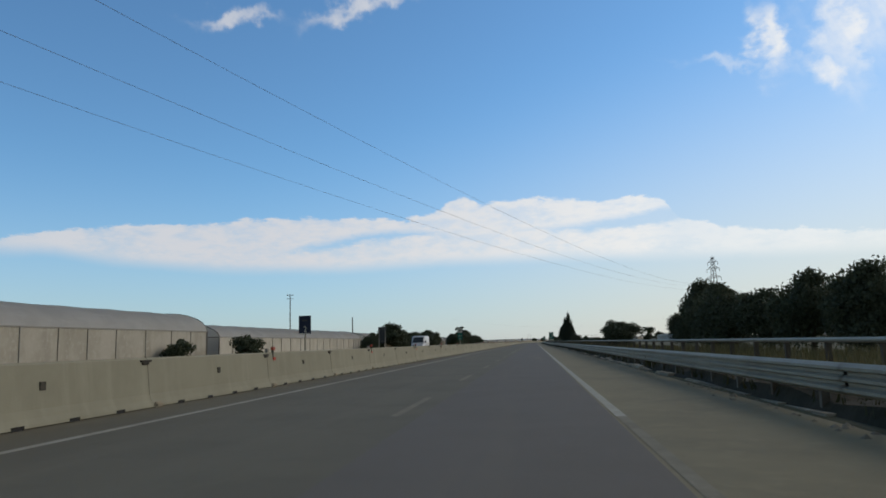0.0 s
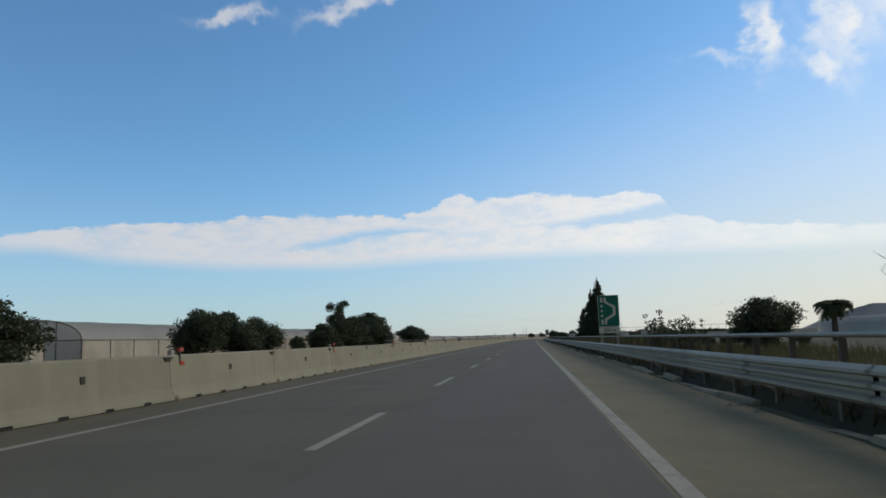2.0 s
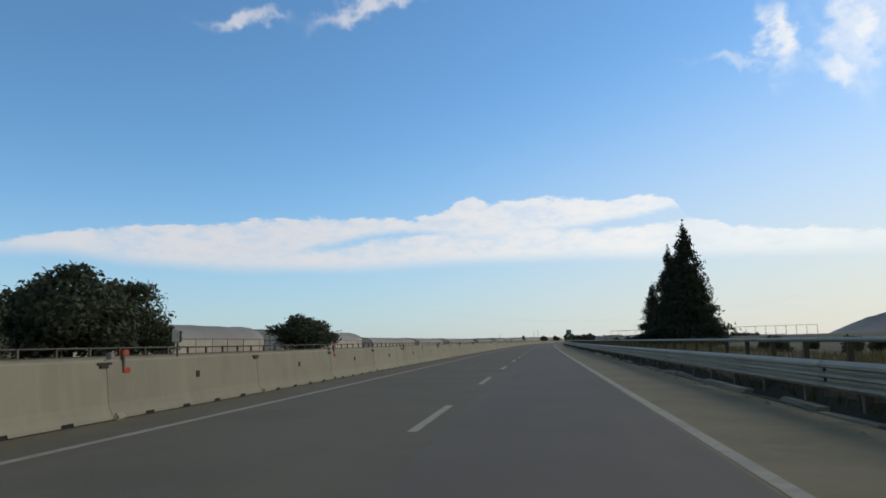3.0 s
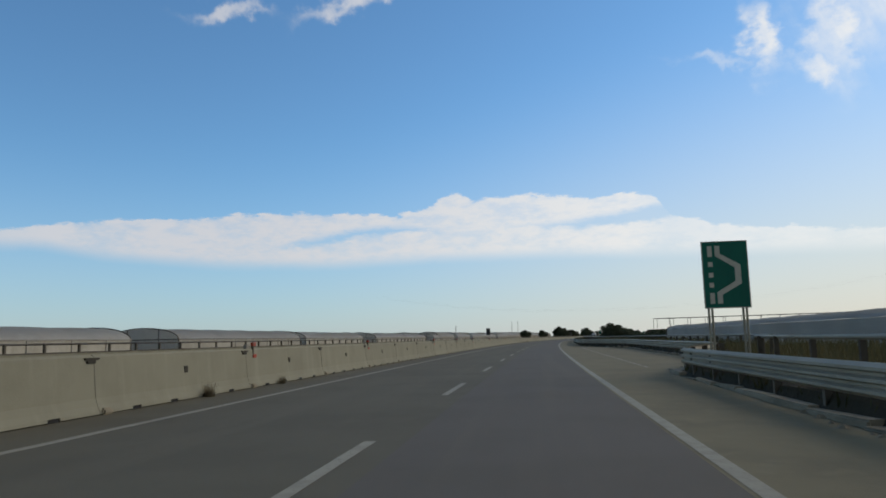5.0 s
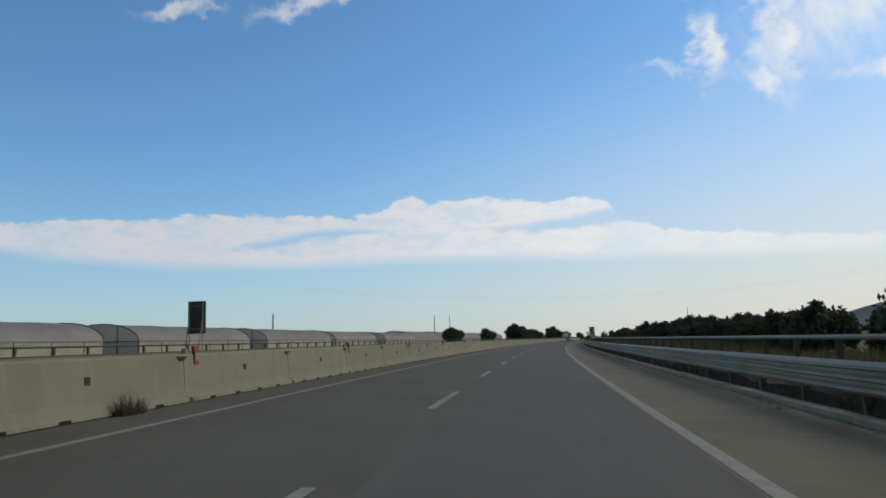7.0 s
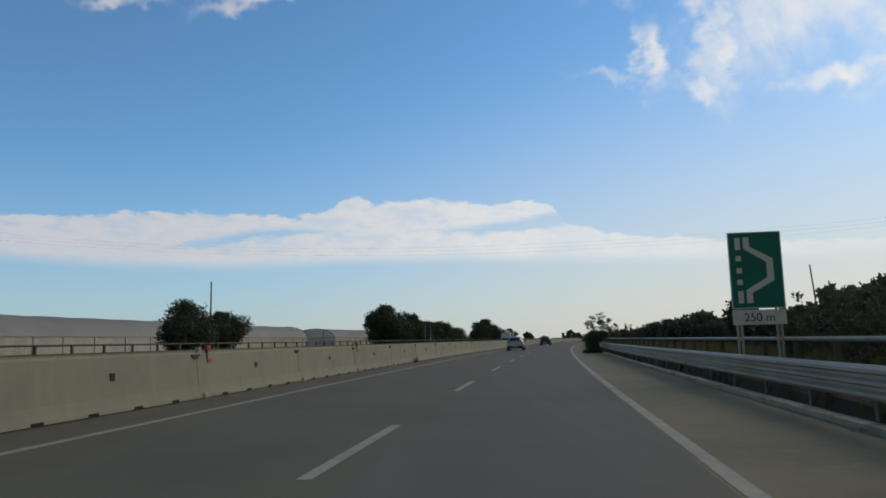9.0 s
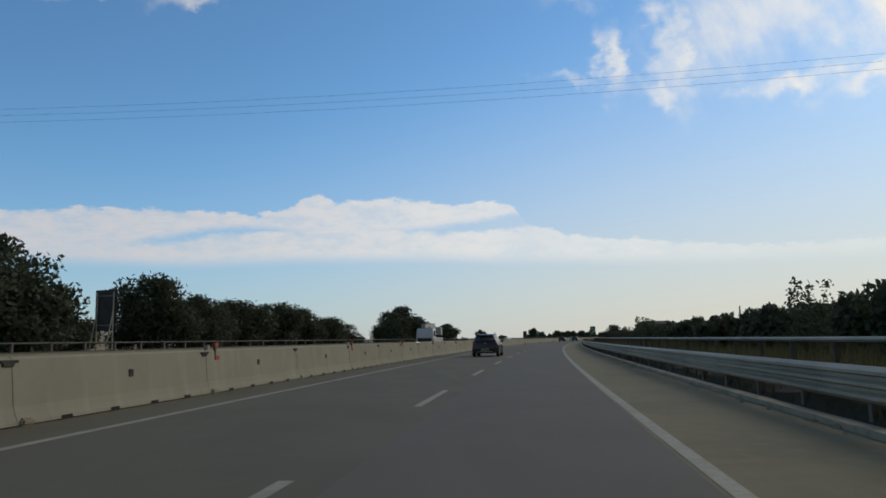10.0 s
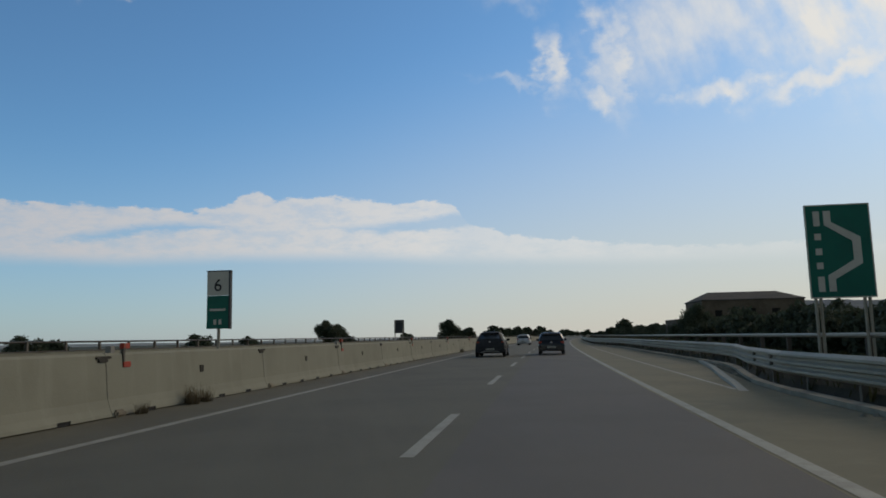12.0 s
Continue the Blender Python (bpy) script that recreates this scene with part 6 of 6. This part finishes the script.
def hatchback(s, x, turn, paint, label, stretch, rails, lit):
    """A tall five-door car, 4.05 long, 1.8 wide and 1.55 high; y runs forwards from the rear bumper."""
    e = thing("car", at(s, x, 0.0, turn) @ Matrix.Diagonal((stretch[0], stretch[1], stretch[2], 1)), label, "car")
    zs = [0.2, 0.36, 0.62, 0.74, 0.95, 1.04, 1.42, 1.56]
    ys = [0.12, 0.02, 0.0, 0.05, 0.07, 0.11, 0.36, 0.52]

    def rear(z):
        return float(np.interp(z, zs, ys))

    #  way along, share of the rear's slope, half width, underside, belt, roof, half width of roof
    plan = ((0.0, 1.0, 0.82, 0.34, 0.95, 1.47, 0.56), (0.05, 1.0, 0.87, 0.27, 0.96, 1.51, 0.6), (0.22, 0.9, 0.895, 0.24, 0.97, 1.54, 0.62), (0.7, 0.5, 0.9, 0.22, 0.97, 1.56, 0.63), (1.15, 0.1, 0.9, 0.22, 0.965, 1.565, 0.635),
            (1.8, 0.0, 0.9, 0.22, 0.96, 1.56, 0.63), (2.25, 0.0, 0.9, 0.22, 0.955, 1.52, 0.61), (2.62, 0.0, 0.9, 0.22, 0.95, 1.31, 0.6), (3.0, 0.0, 0.895, 0.22, 0.94, 1.03, 0.7), (3.45, 0.0, 0.88, 0.23, 0.9, 0.97, 0.72),
            (3.85, 0.0, 0.82, 0.26, 0.78, 0.84, 0.66), (4.0, 0.0, 0.72, 0.32, 0.6, 0.66, 0.58))

    def half(row):
        y, k, w, zb, belt, roof, wr = row
        low = min(belt + 0.06, roof)
        pts = [(0, zb), (w * 0.8, zb), (w * 0.96, zb + 0.09), (w, zb + 0.26), (w, belt - 0.2), (w * 0.985, belt - 0.06), (w * 0.95, belt), (w * 0.915, low), (wr + (w * 0.915 - wr) * 0.22, low + (roof - low) * 0.72), (wr, low + (roof - low) * 0.86), (wr - 0.07, roof - 0.03), (wr * 0.5, roof), (0, roof + 0.012)]
        return [(px, y + k * rear(z), z) for px, z in pts]

    def ring_of(row):
        h = half(row)
        return h + [(-px, y, z) for px, y, z in reversed(h[1:-1])]

    rings = [ring_of(r) for r in plan]
    n = len(rings[0])
    m = len(half(plan[0]))
    verts, faces = [p for r in rings for p in r], []
    for k in range(len(rings) - 1):
        for i in range(n):
            faces.append((k * n + i, k * n + (i + 1) % n, (k + 1) * n + (i + 1) % n, (k + 1) * n + i))
    for base, flip in ((0, 1), ((len(rings) - 1) * n, -1)):
        faces.append((base, base + 1, base + n - 1)[::-flip])
        for i in range(1, m - 2):
            faces.append((base + i, base + i + 1, base + n - i - 1, base + n - i)[::-flip])
        faces.append((base + m - 2, base + m - 1, base + m)[::-flip])
    obj("body", verts, faces, paint, e, smooth=True)

    def skin(y, i, out=0.008):
        """A place on the flank: way along, position in the half ring."""
        k = 0
        hs = [half(r) for r in plan]

        def point(h):
            j = min(int(i), m - 2)
            return Vector(h[j]).lerp(Vector(h[j + 1]), i - j)
        pts = [point(h) for h in hs]
        while k < len(pts) - 2 and pts[k + 1].y < y:
            k += 1
        f = (y - pts[k].y) / (pts[k + 1].y - pts[k].y)
        p = pts[k].lerp(pts[k + 1], f)
        return Vector((p.x + out, p.y, p.z))

    def patch(name, corners, mat, side, label="", out=0.01):
        """A panel on the flank between four places (y, i), bent with it."""
        (ya, ia), (yb, ib), (yc, ic), (yd, idd) = corners
        vs, fs = [], []
        q = 5
        for lift in (out, -0.01):
            for u in range(q + 1):
                for v in range(q + 1):
                    fu, fv = u / q, v / q
                    y = (ya * (1 - fu) + yb * fu) * (1 - fv) + (yd * (1 - fu) + yc * fu) * fv
                    i = (ia * (1 - fu) + ib * fu) * (1 - fv) + (idd * (1 - fu) + ic * fu) * fv
                    p = skin(y, i, lift)
                    vs.append((p.x * side, p.y, p.z))
        w = q + 1
        for u in range(q):
            for v in range(q):
                a = u * w + v
                f = (a, a + 1, a + w + 1, a + w)
                fs.append(f if side < 0 else f[::-1])
        edge = [v for v in range(w)] + [u * w + q for u in range(1, w)] + [q * w + v for v in range(q - 1, -1, -1)] + [u * w for u in range(q - 1, 0, -1)]
        o = w * w
        for k in range(len(edge)):
            a, b2 = edge[k], edge[(k + 1) % len(edge)]
            fs.append((a, a + o, b2 + o, b2))
        return obj(name, vs, fs, mat, e, label, True)

    def across(name, z0, z1, share0, share1, mat, out=0.012, label=""):
        """A panel on the rear between two heights."""
        vs, fs = [], []
        h = half(plan[0])
        q = 6
        for lift in (out, -0.01):
            for k in range(q + 1):
                z = z0 + (z1 - z0) * k / q
                wx = float(np.interp(z, [p[2] for p in h[2:10]], [p[0] for p in h[2:10]])) * (share0 + (share1 - share0) * k / q)
                y = rear(z) - lift
                vs += [(-wx, y, z), (wx, y, z)]
        for k in range(q):
            a = 2 * k
            fs.append((a, a + 1, a + 3, a + 2))
            o = 2 * (q + 1)
            fs += [(a, a + 2, a + 2 + o, a + o), (a + 1, a + 1 + o, a + 3 + o, a + 3)]
        fs += [(0, o, o + 1, 1), (2 * q, 2 * q + 1, 2 * q + 1 + o, 2 * q + o)]
        return obj(name, vs, fs, mat, e, label, True)

    across("rear_window", 1.1, 1.4, 0.86, 0.88, car_glass)
    bm = bmesh.new()
    box(bm, -0.58, 0.58, 0.28, 0.62, 1.45, 1.5, 0.02)
    part("spoiler", bm, paint, e)
    across("tailgate_seam", 0.6, 0.615, 0.84, 0.84, rubber_and_gap_black, 0.006)
    bm = bmesh.new()
    box(bm, -0.87, 0.87, -0.045, 0.3, 0.27, 0.57, 0.07)
    part("rear_bumper", bm, car_plastic, e, "dark grey plastic bumper")
    bm = bmesh.new()
    for k in range(8):
        a, c = -0.56 + 0.14 * k, -0.42 + 0.14 * k
        dip = (0.0, 0.05, 0.06, 0.06, 0.06, 0.06, 0.06, 0.05, 0.0)
        tube(bm, (a, -0.05, 0.3 + dip[k]), (c, -0.05, 0.3 + dip[k + 1]), 0.016, sides=6)
    part("bumper_trim", bm, alloy, e, "dull silver bumper trim")
    plate = pane("number_plate", [(-0.26, -0.056, 0.43), (0.26, -0.056, 0.43), (0.26, -0.052, 0.54), (-0.26, -0.052, 0.54)], e, sign_white)
    for k in range(7):
        xx = -0.225 + 0.065 * k
        pane("plate_bar", [(xx, -0.072, 0.455), (xx + 0.042, -0.072, 0.455), (xx + 0.042, -0.068, 0.52), (xx, -0.068, 0.52)], plate, ink)
    bm = bmesh.new()
    box(bm, -0.055, 0.055, 0.035, 0.1, 0.9, 0.98, 0.015)
    part("badge", bm, alloy, e)
    bm = bmesh.new()
    tube(bm, (0.0, 0.1, 1.07), (-0.3, 0.12, 1.13), 0.012, sides=5)
    part("rear_wiper", bm, rubber_and_gap_black, e)
    for sd in (-1, 1):
        h = half(plan[0])
        bm = bmesh.new()
        box(bm, sd * 0.745 - 0.1, sd * 0.745 + 0.1, 0.03, 0.3, 0.86, 1.03, 0.04)
        lamp = part("tail_lamp", bm, car_plastic, e, "dark tail lamp housing")
        bm = bmesh.new()
        box(bm, sd * 0.745 - 0.075, sd * 0.745 + 0.085, 0.018, 0.2, 0.88, 0.99, 0.03)
        part("lens", bm, lamp_red if lit else red_reflector, lamp, "red lamp lens")
        patch("rear_side_window", [(1.12, 7.12), (1.72, 7.1), (1.72, 8.35), (1.3, 8.35)], car_glass, sd)
        patch("front_side_window", [(1.79, 7.1), (2.66, 7.1), (2.3, 8.3), (1.79, 8.35)], car_glass, sd)
        patch("pillar_trim", [(1.72, 7.1), (1.79, 7.1), (1.79, 8.35), (1.72, 8.35)], car_plastic, sd, out=0.007)
        for ya in (1.12, 1.76, 2.72):
            patch("door_seam", [(ya, 2.6), (ya + 0.012, 2.6), (ya + 0.012, 6.6), (ya, 6.6)], rubber_and_gap_black, sd, out=0.003)
        for ya in (1.3, 2.0):
            bm = bmesh.new()
            box(bm, sd * 0.9 - 0.03, sd * 0.9 + 0.03, ya, ya + 0.19, 0.8, 0.835, 0.012)
            part("door_handle", bm, paint, e)
        bm = bmesh.new()
        box(bm, sd * 0.885 - 0.03, sd * 0.885 + 0.03, 0.98, 2.8, 0.24, 0.36, 0.025)
        part("side_skirt", bm, car_plastic, e)
        bm = bmesh.new()
        box(bm, sd * 0.98 - 0.1, sd * 0.98 + 0.1, 2.5, 2.6, 0.97, 1.12, 0.04)
        box(bm, sd * 0.88 - 0.05, sd * 0.88 + 0.05, 2.52, 2.58, 0.95, 1.01, 0.01)
        part("wing_mirror", bm, car_plastic, e, "black wing mirror")
        bm = bmesh.new()
        box(bm, sd * 0.66 - 0.14, sd * 0.66 + 0.14, 3.8, 3.95, 0.66, 0.8, 0.04)
        part("head_lamp", bm, sign_white, e)
        if rails:
            bm = bmesh.new()
            last = None
            for k in range(9):
                q = k / 8
                p = (sd * 0.575, 0.62 + 1.5 * q, 1.53 + 0.085 * (1 - (2 * q - 1) ** 6))
                if last:
                    tube(bm, last, p, 0.024, sides=8)
                last = p
            part("roof_rail", bm, weathered, e, "dull grey roof rail")
    rad = 0.335
    tyre, rim = wheel_template(rad, 0.21)
    first = None
    for yy in (0.68, 3.22):
        for sd in (-1, 1):
            bm = bmesh.new()
            r0 = rad + 0.065
            rows = []
            for k in range(17):
                a = radians(-10 + 200 * k / 16)
                rows.append([bm.verts.new((sd * 0.895 + 0.035 * math.cos(1.047 * q), yy + math.cos(a) * (r0 + 0.035 * math.sin(1.047 * q)), rad + math.sin(a) * (r0 + 0.035 * math.sin(1.047 * q)))) for q in range(6)])
            for ra, rb in zip(rows[:-1], rows[1:]):
                for q in range(6):
                    bm.faces.new((ra[q], ra[(q + 1) % 6], rb[(q + 1) % 6], rb[q]))
            bmesh.ops.recalc_face_normals(bm, faces=bm.faces)
            part("wheel_arch", bm, car_plastic, e, "dark plastic wheel arch")
            # black disc on the uncut flank, painted shade of the wheel's hollow
            bm = bmesh.new()
            bmesh.ops.create_cone(bm, cap_ends=True, segments=28, radius1=rad + 0.05, radius2=rad + 0.05, depth=0.1, matrix=Matrix.Translation((sd * 0.853, yy, rad + 0.02)) @ Matrix.Rotation(radians(90), 4, "Y"))
            part("wheel_well_shade", bm, rubber_and_gap_black, e)
            mt = shift(sd * 0.838, yy, rad)
            if first is None:
                first = part("wheel", tyre, tyre_rubber, e)
                first.matrix_basis = mt
                rim_ob = part("rim", rim, alloy, first)
            else:
                twin(rim_ob, twin(first, e, mt), None)
    return e


hatchback(894.3, -1.78, -1.0, car_black, "black compact off-road car with roof rails and lit tail lamps", (1.0, 1.0, 1.0), True, True)
hatchback(841.6, -2.3, 0.0, car_silver, "silver estate car with a dark rear window", (0.97, 1.04, 0.96), False, False)
hatchback(1058.6, -2.0, 0.0, car_plastic, "dark grey hatchback on the overtaking lane", (0.98, 1.0, 0.97), False, False)
hatchback(1029.0, -13.8, 180.0, car_white, "white car on the opposite carriageway", (0.97, 1.02, 0.96), False, False)
car(1061.4, 1.65, 0.0, car_black, "black saloon car driving ahead", 4.2, 1.7, 1.42, False, False, False)
car(1111.0, -2.5, 0.0, car_white, "white saloon car driving far ahead", 4.3, 1.75, 1.42, False, False, False)


def van(s, x):
    e = thing("van", at(s, x, 0.05, 180.0), "white delivery van on the opposite carriageway", "van")
    W, L = 2.0, 5.4
    loft([ring(0, 0.4, 2.2, W * 0.95, 0.9, 0.12), ring(0.15, 0.32, 2.35, W, 0.9, 0.14), ring(L * 0.66, 0.32, 2.35, W, 0.9, 0.14), ring(L * 0.72, 0.32, 2.2, W, 0.86, 0.14), ring(L * 0.86, 0.35, 1.35, W * 0.98, 0.88, 0.14), ring(L * 0.97, 0.4, 1.1, W * 0.92, 0.86, 0.12), ring(L, 0.5, 0.9, W * 0.84, 0.86, 0.1)], "body", car_white, e)
    pane("windscreen", [(0.78, L * 0.865, 1.42), (-0.78, L * 0.865, 1.42), (-0.7, L * 0.735, 2.14), (0.7, L * 0.735, 2.14)], e)
    tyre, rim = wheel_template(0.34, 0.22)
    first = None
    for yy in (L * 0.2, L * 0.8):
        for sd in (-1, 1):
            mt = shift(sd * 0.86, yy, 0.34)
            if first is None:
                first = part("wheel", tyre, tyre_rubber, e)
                first.matrix_basis = mt
                rim_ob = part("rim", rim, alloy, first)
            else:
                twin(rim_ob, twin(first, e, mt))
    for sd in (-1, 1):
        m = bmesh.new()
        box(m, sd * 0.7 - 0.15, sd * 0.7 + 0.15, L - 0.2, L - 0.02, 0.75, 0.95, 0.03)
        part("head_lamp", m, sign_white, e)
        m = bmesh.new()
        box(m, sd * 1.08 - 0.08, sd * 1.08 + 0.08, L * 0.8, L * 0.84, 1.35, 1.65, 0.03)
        part("wing_mirror", m, car_plastic, e)


van(104.0, -14.0)


def crane_truck(s, x):
    """A lorry with a folded platform boom, facing the camera across the barrier."""
    e = thing("truck", at(s, x, 0.05, 180.0), "white lorry with a folded lifting boom and lit head lamps", "truck")
    W = 2.4
    L = 8.2
    loft([ring(L - 2.0, 0.55, 2.75, W, 0.96, 0.1), ring(L - 1.9, 0.5, 2.8, W, 0.96, 0.1), ring(L - 0.5, 0.5, 2.8, W, 0.95, 0.12), ring(L - 0.12, 0.5, 1.9, W, 0.97, 0.1), ring(L, 0.55, 1.6, W * 0.97, 0.97, 0.08)], "cab", car_white, e)
    pane("windscreen", [(1.05, L - 0.1, 1.72), (-1.05, L - 0.1, 1.72), (-1.0, L - 0.42, 2.55), (1.0, L - 0.42, 2.55)], e)
    for sd in (-1, 1):
        pane("side_window", [(sd * 1.215, L - 1.6, 1.75), (sd * 1.215, L - 0.5, 1.75), (sd * 1.175, L - 0.7, 2.5), (sd * 1.175, L - 1.6, 2.5)], e)
        m = bmesh.new()
        box(m, sd * 0.9 - 0.16, sd * 0.9 + 0.16, L - 0.06, L + 0.03, 0.72, 0.92, 0.02)
        part("head_lamp", m, lamp_white, e, "lit yellowish head lamp")
        m = bmesh.new()
        box(m, sd * 1.38 - 0.1, sd * 1.38 + 0.1, L - 0.4, L - 0.3, 1.7, 2.4, 0.03)
        part("wing_mirror", m, car_plastic, e)
    m = bmesh.new()
    box(m, -1.0, 1.0, L - 0.03, L + 0.03, 1.0, 1.45, 0.02)
    part("grille", m, car_plastic, e)
    m = bmesh.new()
    box(m, -1.18, 1.18, L - 0.2, L + 0.08, 0.45, 0.7, 0.04)
    part("front_bumper", m, machine_grey, e)
    m = bmesh.new()
    box(m, -1.1, 1.1, 0.0, L - 2.05, 0.85, 1.1, 0.03)
    part("chassis", m, machine_grey, e)
    m = bmesh.new()
    box(m, -1.1, 1.1, 0.2, L - 2.3, 1.1, 1.55, 0.05)
    part("platform", m, machine_grey, e)
    m = bmesh.new()
    tube(m, (0.3, 1.3, 1.5), (0.3, 1.3, 2.9), 0.45, 0.35, 12)
    part("turret", m, machine_grey, e)
    m = bmesh.new()
    box(m, 0.0, 0.6, 0.3, L - 0.7, 2.9, 3.45, 0.06)
    part("boom", m, machine_grey, e)
    m = bmesh.new()
    box(m, -1.0, -0.1, 0.1, 1.3, 1.9, 3.0, 0.04)
    part("basket", m, machine_grey, e)
    m = bmesh.new()
    tube(m, (-0.5, L - 1.2, 2.78), (-0.5, L - 1.2, 2.98), 0.12, 0.1, 10)
    part("beacon", m, lamp_red, e)
    tyre, rim = wheel_template(0.5, 0.3)
    first = None
    for yy in (1.6, L - 1.1):
        for sd in (-1, 1):
            mt = shift(sd * 1.0, yy, 0.5)
            if first is None:
                first = part("wheel", tyre, tyre_rubber, e)
                first.matrix_basis = mt
                rim_ob = part("rim", rim, machine_grey, first)
            else:
                twin(rim_ob, twin(first, e, mt))


crane_truck(949.5, -15.2)
